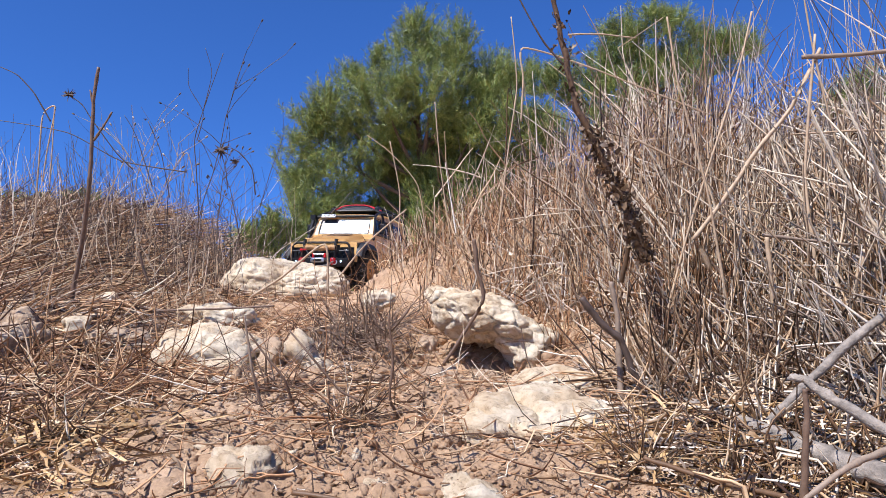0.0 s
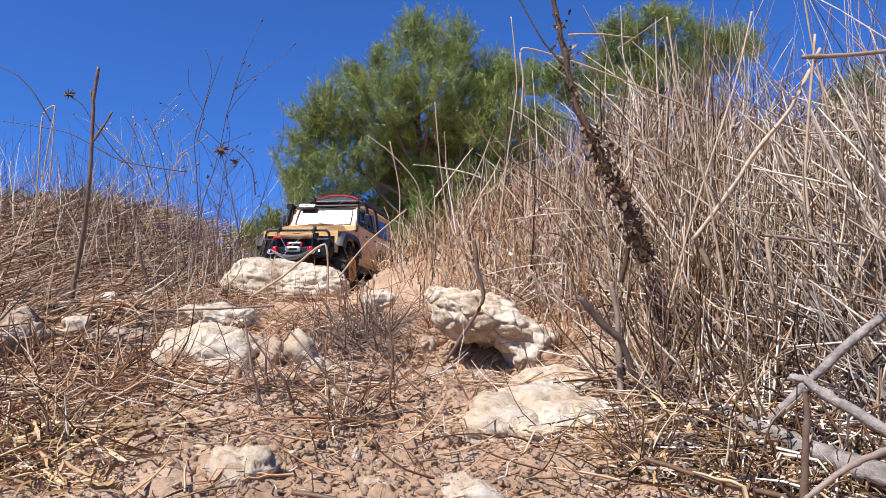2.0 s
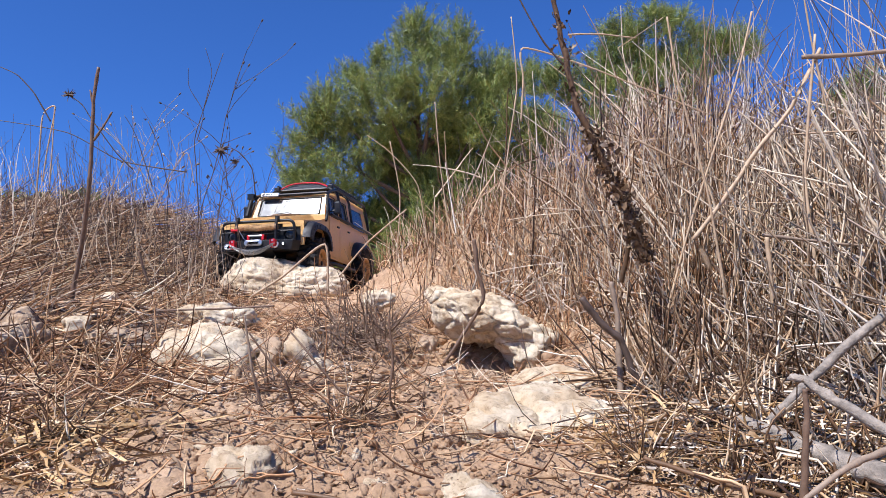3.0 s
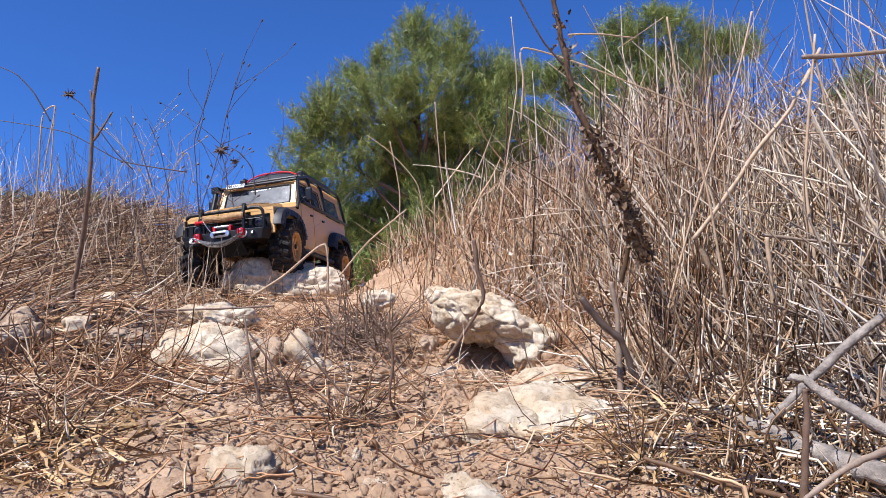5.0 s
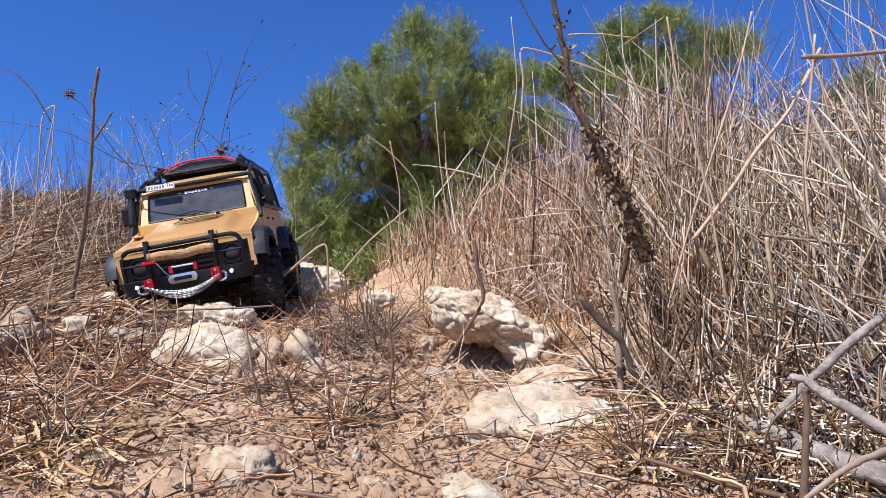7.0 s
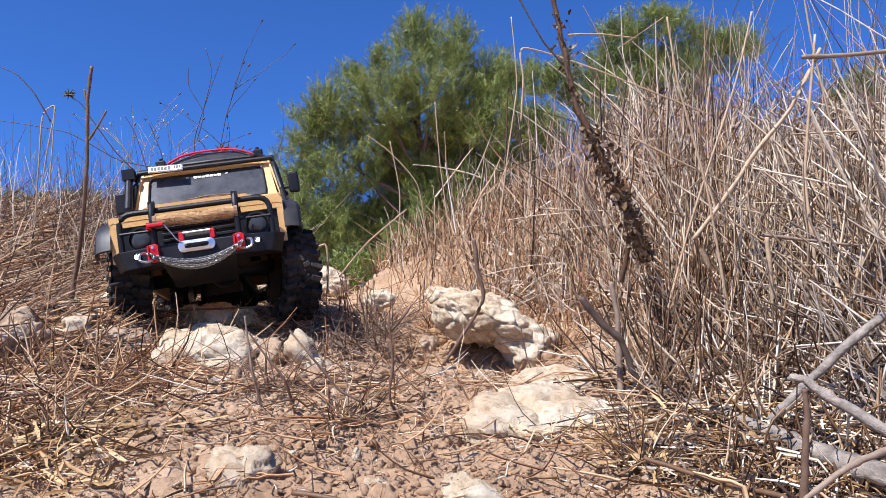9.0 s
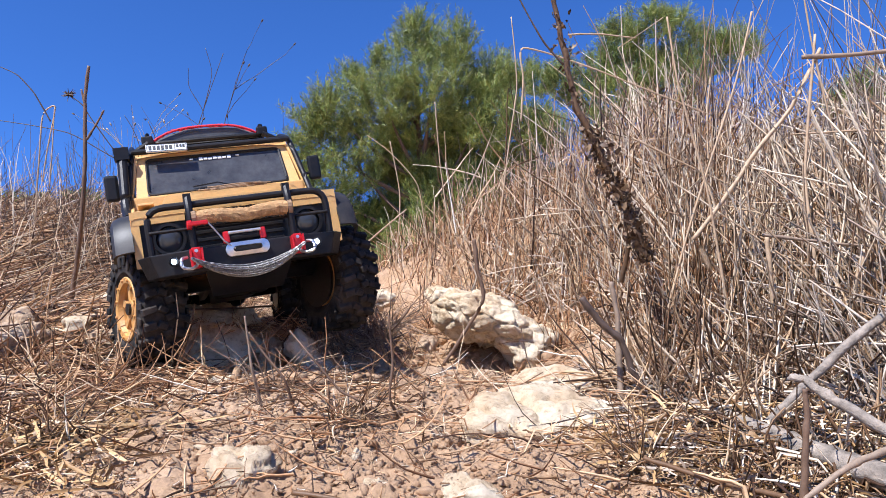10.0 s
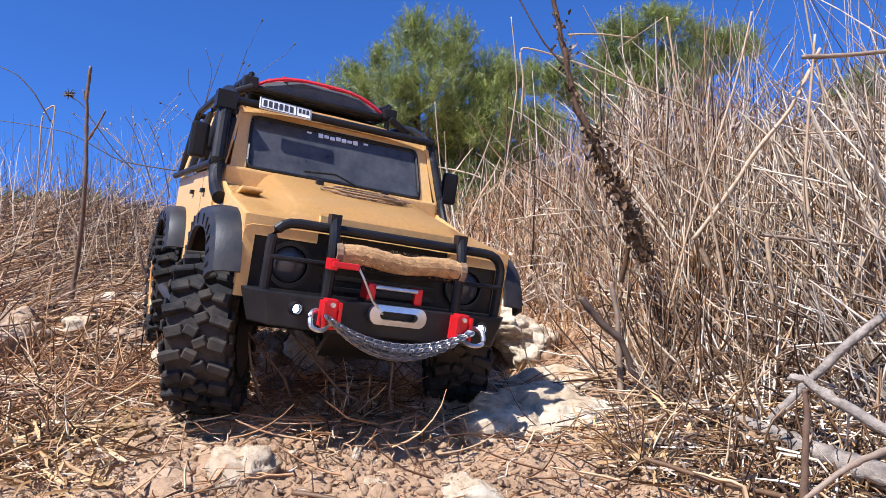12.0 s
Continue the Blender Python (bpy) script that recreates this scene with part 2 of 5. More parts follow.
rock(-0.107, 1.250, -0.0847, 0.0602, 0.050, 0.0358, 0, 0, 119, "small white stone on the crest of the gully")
rock(-0.002, 0.800, -0.1452, 0.0494, 0.050, 0.0398, 15, 0, 120, "brown stone at the foot of the gully", mat=BROWN_STONE)
rock(0.047, 0.800, -0.1464, 0.0602, 0.050, 0.0337, -16, 4, 121, "brown stone under an overhanging rock", mat=BROWN_STONE)
rock(-0.020, 0.950, -0.1223, 0.0243, 0.030, 0.0200, 0, 0, 122, "small brown stone in the gully", mat=BROWN_STONE)
rock(-0.049, 0.840, -0.1436, 0.0253, 0.030, 0.0215, 30, 0, 123, "small brown stone in the gully", mat=BROWN_STONE)
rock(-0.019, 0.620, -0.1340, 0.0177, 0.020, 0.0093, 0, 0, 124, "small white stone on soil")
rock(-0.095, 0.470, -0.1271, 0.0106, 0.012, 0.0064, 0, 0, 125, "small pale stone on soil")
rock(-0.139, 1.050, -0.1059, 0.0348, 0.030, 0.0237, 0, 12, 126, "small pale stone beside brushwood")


# ---- soil crumbs and pebbles ----
def crumbs(name, places, sizes, mat, label, category, seed):
    """Many small lumps: balls pushed out of shape, in one mesh."""
    rnd = np.random.RandomState(seed)
    bm = bmesh.new()
    bmesh.ops.create_icosphere(bm, subdivisions=1, radius=1.0)
    ball = np.array([v.co[:] for v in bm.verts])
    tri = np.array([[v.index for v in f.verts] for f in bm.faces])
    bm.free()
    n = len(places)
    shape = 1 + rnd.normal(0, 0.33, (n, len(ball), 1))
    squash = rnd.uniform(0.4, 1.3, (n, 1, 3)) * np.array([1, 1, 0.75])
    v = places[:, None] + ball[None] * shape * squash * sizes[:, None, None]
    f = tri[None] + (np.arange(n) * len(ball))[:, None, None]
    return bulk(name, v.reshape(-1, 3), f.reshape(-1, 3), mat, label, category)


def scatter(n, x0, x1, y0, y1, small, big, seed, power=3.0, lift=0.0):
    rnd = np.random.RandomState(seed)
    x, y = rnd.uniform(x0, x1, n), rnd.uniform(y0, y1, n)
    size = small + (big - small) * rnd.uniform(0, 1, n) ** power
    return np.column_stack([x, y, ground_height(x, y) + size * 0.25 + lift]), size


crumbs("soil_clods", *scatter(3600, -0.20, 0.16, 0.66, 1.35, 0.0012, 0.011, 21, 3.4), SOIL, "crumbling brown clods of dry soil", "soil", 1)
crumbs("soil_clods", *scatter(10000, -0.32, 0.20, 0.37, 0.80, 0.0007, 0.0040, 22, 3.0), SOIL, "fine brown crumbs of dry soil", "soil", 2)
crumbs("pebbles", *scatter(90, -0.35, 0.30, 0.38, 1.2, 0.002, 0.009, 23, 4.0), STONE, "small pale pebbles on dry soil", "pebbles", 3)


# ---- straw ----
def stems(base, length, lean, heading, curve, radius, k=6, thick_top=0.35, kink=0.35):
    """Bent tapering stems: arrays of bases, lengths, leans, headings (radians) and curvatures, some of them broken over."""
    n = len(length)
    s = np.linspace(0, 1, k)[None, :]
    broken = np.where(np.random.uniform(0, 1, n) < kink, np.random.normal(0, 0.9, n), 0)[:, None] * (s > np.random.uniform(0.2, 0.85, n)[:, None])
    ang = lean[:, None] + curve[:, None] * s + broken
    step = length[:, None] / (k - 1)
    dx, dz = np.sin(ang) * step, np.cos(ang) * step
    dx[:, 0] = dz[:, 0] = 0
    h, v = np.cumsum(dx, 1), np.cumsum(dz, 1)
    wob = np.cumsum(np.random.normal(0, 0.016, (n, k)), 1) * length[:, None]
    c, sn = np.cos(heading)[:, None], np.sin(heading)[:, None]
    line = np.stack([base[:, 0:1] + h * c - wob * sn, base[:, 1:2] + h * sn + wob * c, base[:, 2:3] + v], -1)
    return line, radius[:, None] * (1 - (1 - thick_top) * s)


def field(name, xy, height, lean, radius, mat, label, k=6, curve=0.5, sink=0.01, lift=0.0, seed=0, kink=0.35, tall=None, across=0.0):
    np.random.seed(seed)
    n = len(xy)
    z = ground_height(xy[:, 0], xy[:, 1], False) - sink + np.random.uniform(0, 1, n) ** 1.5 * lift
    length = np.random.uniform(*height, n) * (tall(xy) if tall else 1)
    heading = np.random.uniform(0, 2 * np.pi, n)
    if across:
        heading = np.where(np.random.uniform(0, 1, n) < across, np.random.normal(0, 0.5, n) + np.pi * np.random.randint(0, 2, n), heading)
    line, rad = stems(np.column_stack([xy, z]), length, np.random.normal(*lean, n), heading, np.random.normal(0, curve, n), np.random.uniform(*radius, n), k, 0.4, kink)
    low = ground_height(line[..., 0], line[..., 1], False) + 0.003
    under = (line[..., 2] < low) & (np.arange(k)[None] > 0)
    line[..., 2] = np.where(under, low + np.random.uniform(0, 0.012, (n, 1)) + np.random.uniform(0, 0.002, low.shape), line[..., 2])
    v, f = tubes(line, rad)
    return bulk(name, v, f, mat, label, "dry grass")


def blades(name, xy, length, lean, width, mat, label, k=7, curve=1.2, lift=0.0, seed=0, rise=0.35):
    """Withered flat leaves: tapering strips, folded along the middle, that bend and twist."""
    np.random.seed(seed)
    n = len(xy)
    z = ground_height(xy[:, 0], xy[:, 1], False) + np.random.uniform(0, 1, n) ** 1.5 * lift
    line, _ = stems(np.column_stack([xy, z]), np.random.uniform(*length, n), np.random.normal(*lean, n), np.random.uniform(0, 2 * np.pi, n), np.random.normal(0, curve, n), np.ones(n), k, 0.4, 0.5)
    low = ground_height(line[..., 0], line[..., 1], False) + 0.004
    over = line[..., 2] - low
    line[..., 2] = low + np.where(over < 0, np.random.uniform(0, 0.008, (n, 1)), over * rise)
    tan = np.gradient(line, axis=1)
    tan /= np.linalg.norm(tan, axis=2, keepdims=True) + 1e-12
    side = np.cross(tan, np.random.normal(0, 1, (n, 1, 3)) + np.linspace(0, 1, k)[None, :, None] * np.random.normal(0, 1.2, (n, 1, 3)))
    side /= np.linalg.norm(side, axis=2, keepdims=True) + 1e-12
    fold = np.cross(tan, side)
    s = np.linspace(0, 1, k)
    w = np.random.uniform(*width, n)[:, None, None] * (np.sin(np.pi * (0.12 + 0.85 * s)) ** 0.8)[None, :, None]
    strip = np.stack([line - side * w, line + fold * w * 0.35, line + side * w], 2)
    base = (np.arange(n)[:, None, None] * k + np.arange(k - 1)[None, :, None]) * 3
    j = np.arange(2)[None, None, :]
    faces = np.stack([base + j, base + j + 1, base + 4 + j, base + 3 + j], -1).reshape(-1, 4)
    return bulk(name, strip.reshape(-1, 3), faces, mat, label, "dry grass")


def right_bank(n, near=0.62, far=3.0, start=0.0, seed=0, power=1.5):
    rnd = np.random.RandomState(seed)
    y = near + (far - near) * rnd.uniform(0, 1, n) ** power
    e = bank_edge(y) + start
    x = e + (0.66 * y + 0.15 - e) * rnd.uniform(0, 1, n)
    return np.column_stack([x, y])


def left_bank(n, near=0.72, far=2.6, seed=0, edge=-0.38):
    rnd = np.random.RandomState(seed)
    y = near + (far - near) * rnd.uniform(0, 1, n) ** 1.15
    e = edge - 0.05 * np.sin(y * 7)
    x = e - (0.66 * y + 0.12 + e) * rnd.uniform(0, 1, n)
    return np.column_stack([x, y])[-x > -e]


def patch(n, x0, x1, y0, y1, seed):
    rnd = np.random.RandomState(seed)
    return np.column_stack([rnd.uniform(x0, x1, n), rnd.uniform(y0, y1, n)])


def bank_tall(xy):
    """Stems grow taller inside the bank and shorter towards its outer side."""
    u = xy[:, 0] / xy[:, 1]
    return 0.84 + 0.22 * smooth((u - 0.10) / 0.18) - 0.60 * smooth((u - 0.33) / 0.12)


field("dry_grass", right_bank(4300, seed=1), (0.12, 0.34), (0.0, 0.52), (0.0008, 0.0017), STRAW, "tall tangled tan dry grass on the bank", seed=1, tall=bank_tall)
field("dry_grass", right_bank(800, 0.72, 3.0, seed=9), (0.18, 0.36), (0.0, 0.48), (0.0008, 0.0018), PALE, "tall pale dry grass on the bank", seed=9, tall=bank_tall, kink=0.5)
field("dry_grass", right_bank(9500, seed=2, power=1.7), (0.08, 0.30), (0.35, 0.42), (0.0007, 0.0014), RUSSET, "reddish fine dry grass tangled on the bank", curve=0.9, seed=2, lift=0.05, tall=bank_tall)
field("dry_grass", right_bank(420, 0.72, 2.0, 0.08, seed=10), (0.20, 0.42), (0.1, 0.55), (0.0013, 0.0024), PALE, "thick pale reeds among dry grass", seed=10, tall=bank_tall, kink=0.55, curve=0.2)
field("dry_grass", right_bank(620, 0.70, 1.7, 0.06, seed=12), (0.16, 0.40), (0.8, 0.6), (0.0011, 0.0024), STRAW, "slanting broken reeds in dry grass", seed=12, curve=0.15, lift=0.14, kink=0.3, tall=bank_tall)
field("dry_grass", right_bank(1900, 0.50, 1.3, -0.04, seed=3), (0.05, 0.24), (1.05, 0.45), (0.0007, 0.0022), GREY, "grey broken stems lying in dry grass", curve=0.4, lift=0.06, seed=3)
field("dry_grass", right_bank(460, 0.72, 2.6, 0.2, seed=20), (0.26, 0.48), (0.0, 0.55), (0.0007, 0.0015), GREY, "tall thin grey stems above dry grass", seed=20, kink=0.3, curve=0.5)
field("dry_grass", right_bank(260, 0.62, 0.95, 0.05, seed=24), (0.16, 0.34), (0.1, 0.4), (0.0014, 0.0026), PALE, "thick bleached reeds among dry grass", seed=24, kink=0.5, curve=0.2)
field("dry_grass", patch(1500, 0.16, 0.50, 0.38, 0.72, 13), (0.03, 0.13), (1.25, 0.35), (0.0006, 0.0020), STRAW, "golden broken straw lying on the ground", curve=0.7, lift=0.02, seed=13)
field("dry_grass", left_bank(7000, seed=4), (0.05, 0.20), (1.50, 0.15), (0.0009, 0.0023), MATTED, "matted reddish dry straw on the bank", curve=0.2, lift=0.06, seed=4, across=0.5, kink=0.12)
field("dry_grass", left_bank(1000, seed=5), (0.06, 0.22), (1.45, 0.2), (0.0010, 0.0022), STRAW, "loose tan straw over the matted grass", curve=0.25, lift=0.06, seed=5, across=0.5, kink=0.2)
field("dry_grass", left_bank(330, 1.3, 2.6, seed=11), (0.10, 0.28), (0.45, 0.7), (0.0010, 0.0017), PALE, "thin pale stems standing on the bank", curve=0.7, seed=11)
field("dry_grass", left_bank(260, 1.4, 2.6, seed=14), (0.12, 0.34), (0.2, 0.55), (0.0006, 0.0011), DARK, "thin dark stems standing on the bank", curve=0.7, seed=14)
field("dry_grass", patch(150, -0.86, -0.42, 1.5, 2.1, 71), (0.16, 0.40), (0.15, 0.6), (0.0006, 0.0011), DARK, "thin dark stems standing along the crest", curve=0.7, seed=71)
field("dry_grass", patch(190, -0.90, -0.40, 1.4, 2.1, 72), (0.12, 0.36), (0.25, 0.7), (0.0007, 0.0013), GREY, "thin grey stems standing along the crest", curve=0.6, seed=72)
field("dry_grass", patch(1700, -0.62, -0.26, 0.38, 0.80, 15), (0.02, 0.11), (1.45, 0.18), (0.0005, 0.0016), MATTED, "golden straw matted on the soil", curve=0.6, lift=0.015, seed=15, across=0.4)
field("dry_grass", patch(600, -0.56, -0.12, 0.86, 1.5, 16), (0.03, 0.12), (1.35, 0.3), (0.0005, 0.0012), RUSSET, "reddish straw between the rocks", curve=0.6, lift=0.02, seed=16)
field("dry_grass", patch(260, -0.16, -0.06, 0.84, 1.05, 17), (0.03, 0.10), (1.2, 0.4), (0.0006, 0.0014), STICK, "dark brushwood heaped in the gully", curve=0.6, lift=0.05, seed=17)
field("dry_grass", patch(260, -0.1, 0.3, 1.0, 1.6, 19), (0.04, 0.14), (1.0, 0.5), (0.0005, 0.0010), RUSSET, "thin reddish stems over the gully", curve=0.9, seed=19)
blades("dry_grass", patch(1300, 0.13, 0.46, 0.42, 0.74, 51), (0.02, 0.08), (1.2, 0.5), (0.0004, 0.0013), GREY, "grey crumpled dry blades heaped beside a branch", lift=0.02, seed=51)
blades("dry_grass", patch(420, 0.10, 0.30, 0.40, 0.56, 52), (0.02, 0.07), (1.3, 0.4), (0.0004, 0.0014), GOLD, "golden crumpled dry blades on the ground", lift=0.01, seed=52)
blades("dry_grass", patch(420, -0.36, -0.19, 0.40, 0.54, 53), (0.02, 0.07), (1.4, 0.3), (0.0004, 0.0013), GOLD, "golden flattened dry blades on the ground", lift=0.008, seed=53)
blades("dry_grass", patch(700, -0.60, -0.34, 0.50, 1.0, 54), (0.02, 0.09), (1.4, 0.3), (0.0004, 0.0013), STICK, "brown withered blades matted between rocks", lift=0.02, seed=54)
blades("dry_grass", patch(300, -0.60, -0.32, 0.50, 1.0, 56), (0.02, 0.09), (1.4, 0.3), (0.0004, 0.0012), GREY, "grey withered blades matted between rocks", lift=0.02, seed=56)
blades("dry_grass", right_bank(1300, 0.62, 1.6, 0.02, seed=55), (0.04, 0.14), (0.6, 0.6), (0.0006, 0.0018), PALE, "pale withered blades among dry grass", lift=0.10, seed=55, rise=0.8)
rnd = np.random.RandomState(40)
wide_x, wide_y = rnd.uniform(-3.2, 3.2, 9000), rnd.uniform(0.2, 3.6, 9000)
outer = np.abs(wide_x) > 0.60 * wide_y + 0.15
field("dry_grass", np.column_stack([wide_x, wide_y])[outer], (0.10, 0.30), (0.6, 0.5), (0.0010, 0.0022), STRAW, "tan dry grass spread over the hillside", k=4, seed=41, curve=0.6)
field("straw_litter", patch(1500, -0.60, 0.42, 0.34, 1.35, 6), (0.006, 0.05), (1.5, 0.15), (0.0003, 0.0008), STRAW, "scattered bits of dry straw on soil", kink=0.1, k=6, curve=0.5, sink=-0.004, seed=6)
field("straw_litter", patch(2600, -0.60, 0.42, 0.34, 1.3, 7), (0.008, 0.06), (1.48, 0.2), (0.0003, 0.0009), RUSSET, "scattered brown stem bits on soil", kink=0.15, k=6, curve=0.5, sink=-0.004, seed=7)


field("straw_litter", patch(2600, -0.42, 0.38, 0.36, 0.85, 8), (0.003, 0.018), (1.5, 0.15), (0.0002, 0.0005), STRAW, "fine pale chaff on dry soil", k=4, curve=0.15, sink=-0.007, seed=8, kink=0)


field("dry_grass", patch(230, -0.24, 0.24, 0.37, 0.74, 43), (0.03, 0.11), (1.5, 0.12), (0.0004, 0.0011), RUSSET, "loose reddish stems strewn on soil", curve=0.5, sink=-0.006, seed=43, kink=0.2)
field("dry_grass", patch(130, -0.24, 0.24, 0.37, 0.74, 44), (0.02, 0.09), (1.48, 0.15), (0.0005, 0.0012), STRAW, "loose golden straws strewn on soil", curve=0.6, sink=-0.006, seed=44, kink=0.2)
crumbs("soil_clods", *scatter(520, -0.34, 0.26, 0.37, 0.80, 0.003, 0.009, 45, 2.0, -0.002), SOIL, "lumps of dry brown soil", "soil", 4)


def tuft(x, y, n, height, mat, label, seed, spread=0.7, radius=0.0009):
    np.random.seed(seed)
    base = np.column_stack([np.random.normal(x, 0.008, n), np.random.normal(y, 0.008, n), np.zeros(n)])
    base[:, 2] = ground_height(base[:, 0], base[:, 1]) - 0.005
    line, rad = stems(base, np.random.uniform(0.4, 1, n) * height, np.abs(np.random.normal(0, spread, n)), np.random.uniform(0, 6.3, n), np.random.normal(0.7, 0.4, n), np.full(n, radius), 6, 0.2, 0.2)
    low = ground_height(line[..., 0], line[..., 1], False) + 0.004
    line[..., 2] = np.maximum(line[..., 2], low)
    v, f = tubes(line, rad)
    ob = bulk("grass_tuft", v, f, mat, label, "grass tuft", "")
    ob["group"] = "dry tufts on the bank"
    return ob


for i, (x, y, n, h, mat, label) in enumerate((
    (-0.068, 0.55, 70, 0.06, STRAW, "golden dry grass tuft on soil"),
    (-0.255, 0.50, 90, 0.06, STRAW, "flattened golden dry grass tuft"),
    (0.125, 0.46, 90, 0.07, STRAW, "golden dry grass tuft beside a branch"),
    (-0.145, 0.65, 40, 0.09, STICK, "brown dry grass tuft below a rock"),
    (-0.24, 0.62, 40, 0.07, RUSSET, "reddish dry grass tuft on soil"),
    (0.15, 0.93, 50, 0.12, RUSSET, "reddish dry grass tuft beside a rock"),
    (0.19, 0.75, 50, 0.10, STRAW, "tan dry grass tuft beside a rock"),
    (-0.02, 1.12, 40, 0.10, RUSSET, "reddish dry grass tuft above the gully"),
    (-0.33, 1.28, 50, 0.09, STRAW, "golden dry grass tuft beside a boulder"),
    (-0.46, 0.86, 50, 0.10, GREY, "grey dry grass tuft over a rock"),
    (0.17, 0.60, 40, 0.07, GREY, "grey dry grass tuft beside a flat rock"))):
    tuft(x, y, n, h, mat, label, 30 + i)


def stalk(name, points, r0, r1, mat, label, origin=(0, 0, 0), parent=None):
    """One stem, stick or branch through a few points, with its nodes and bends."""
    pts = np.array(points) - np.array(origin)
    fine = []
    m = 7
    for i in range(len(pts) - 1):
        p0, p1, p2, p3 = pts[max(i - 1, 0)], pts[i], pts[i + 1], pts[min(i + 2, len(pts) - 1)]
        for j in range(m):
            t = j / m
            a, b = (p2 - p0) * 0.28, (p3 - p1) * 0.28
            h = (2 * t ** 3 - 3 * t ** 2 + 1) * p1 + (t ** 3 - 2 * t ** 2 + t) * a * 1.2 + (-2 * t ** 3 + 3 * t ** 2) * p2 + (t ** 3 - t ** 2) * b * 1.2
            fine.append(h)
    fine.append(pts[-1])
    fine = np.array(fine)
    u = np.linspace(0, 1, len(fine))
    if name == "dry_reed":
        r0, r1 = 0.7 * r0, 0.7 * r1
    rad = r0 + (r1 - r0) * u
    rad = rad * (1 + 0.16 * np.array([noise.noise((k * 0.7, r0 * 9000, len(label))) for k in range(len(fine))]))
    rad[3::9] *= 1.22
    fine += np.array([[noise.noise((k * 0.35, d * 7.0, pts[0, 0] * 50)) for d in range(3)] for k in range(len(fine))]) * max(r0, r1) * 0.3
    bm = bmesh.new()
    v, f = tubes(fine[None], rad[None], 7)
    vs = [bm.verts.new(p) for p in v]
    for q in f:
        bm.faces.new([vs[i] for i in q])
    bm.faces.new(vs[:7][::-1])
    bm.faces.new(vs[-7:])
    ob = part(name, bm, mat, parent, smooth=True)
    if parent:
        return ob
    ob.matrix_world = slope @ Matrix.Translation(origin)
    return tagged(ob, label, "plant stem", "single stems on the bank")


stick = stalk("twig", [(-0.471, 0.950, -0.067), (-0.462, 0.950, -0.021), (-0.449, 0.940, 0.029), (-0.438, 0.930, 0.085), (-0.435, 0.930, 0.134), (-0.433, 0.930, 0.183), (-0.427, 0.930, 0.225)], 0.003, 0.002, STICK, "broken upright brown stick in straw", origin=(-0.471, 0.95, -0.067))
stalk("side_twig", [(-0.433, 0.930, 0.134), (-0.420, 0.930, 0.153), (-0.410, 0.930, 0.170)], 0.0016, 0.001, STICK, "short forked twig on an upright stick", origin=(-0.471, 0.95, -0.067), parent=stick)
stalk("side_twig", [(-0.433, 0.930, 0.176), (-0.437, 0.930, 0.197)], 0.0018, 0.001, STICK, "short broken twig on an upright stick", origin=(-0.471, 0.95, -0.067), parent=stick)
stalk("weed", [(-0.537, 1.300, 0.138), (-0.566, 1.300, 0.167), (-0.606, 1.300, 0.221), (-0.625, 1.300, 0.250), (-0.648, 1.300, 0.267)], 0.0011, 0.0007, DARK, "thin dark weed stem against the sky")
stalk("weed", [(-0.488, 1.500, 0.069), (-0.493, 1.500, 0.159), (-0.496, 1.500, 0.221), (-0.473, 1.500, 0.295), (-0.439, 1.500, 0.391)], 0.0011, 0.0006, DARK, "thin branching dark weed with seed heads")
stalk("weed", [(-0.492, 1.500, 0.216), (-0.479, 1.500, 0.272), (-0.507, 1.500, 0.323), (-0.509, 1.500, 0.362)], 0.0008, 0.0005, DARK, "thin dark weed branch with seed heads")
stalk("weed", [(-0.479, 1.500, 0.278), (-0.462, 1.500, 0.351), (-0.475, 1.500, 0.402)], 0.0007, 0.0005, DARK, "thin dark branching weed stem")
stalk("weed", [(-0.402, 1.400, 0.112), (-0.405, 1.400, 0.149), (-0.415, 1.400, 0.182)], 0.001, 0.0006, DARK, "thin dark dry thistle stem")
stalk("weed", [(-0.350, 1.400, 0.101), (-0.356, 1.400, 0.149), (-0.378, 1.400, 0.178), (-0.396, 1.400, 0.189)], 0.0013, 0.0008, DARK, "curling thin dark stem")
stalk("dry_reed", [(-0.652, 1.200, 0.046), (-0.647, 1.200, 0.127), (-0.640, 1.200, 0.213), (-0.620, 1.200, 0.227), (-0.632, 1.200, 0.163), (-0.640, 1.200, 0.109)], 0.0018, 0.0014, PALE, "bent pale reed on the bank")
stalk("dry_reed", [(-0.629, 1.200, 0.100), (-0.624, 1.200, 0.172), (-0.621, 1.200, 0.228)], 0.0016, 0.001, PALE, "pale dry reed on the bank")
stalk("weed", [(-0.575, 1.100, 0.187), (-0.599, 1.100, 0.228), (-0.624, 1.100, 0.255), (-0.657, 1.100, 0.270)], 0.0011, 0.0006, DARK, "thin arching dark weed")
stalk("weed", [(-0.410, 1.200, 0.123), (-0.514, 1.200, 0.141), (-0.600, 1.200, 0.186), (-0.717, 1.200, 0.207)], 0.001, 0.0006, DARK, "thin trailing dark weed")
stalk("dry_reed", [(-0.525, 1.100, -0.024), (-0.492, 1.100, 0.075), (-0.463, 1.100, 0.137)], 0.0015, 0.001, PALE, "pale dry reed on the bank")
stalk("dry_reed", [(-0.557, 1.400, 0.022), (-0.521, 1.400, 0.117), (-0.478, 1.400, 0.180), (-0.463, 1.400, 0.117)], 0.0014, 0.001, PALE, "pale bent reed on the bank")
stalk("weed", [(-0.510, 1.400, 0.096), (-0.526, 1.400, 0.180), (-0.550, 1.400, 0.238)], 0.0009, 0.0006, DARK, "thin dark weed against the sky")
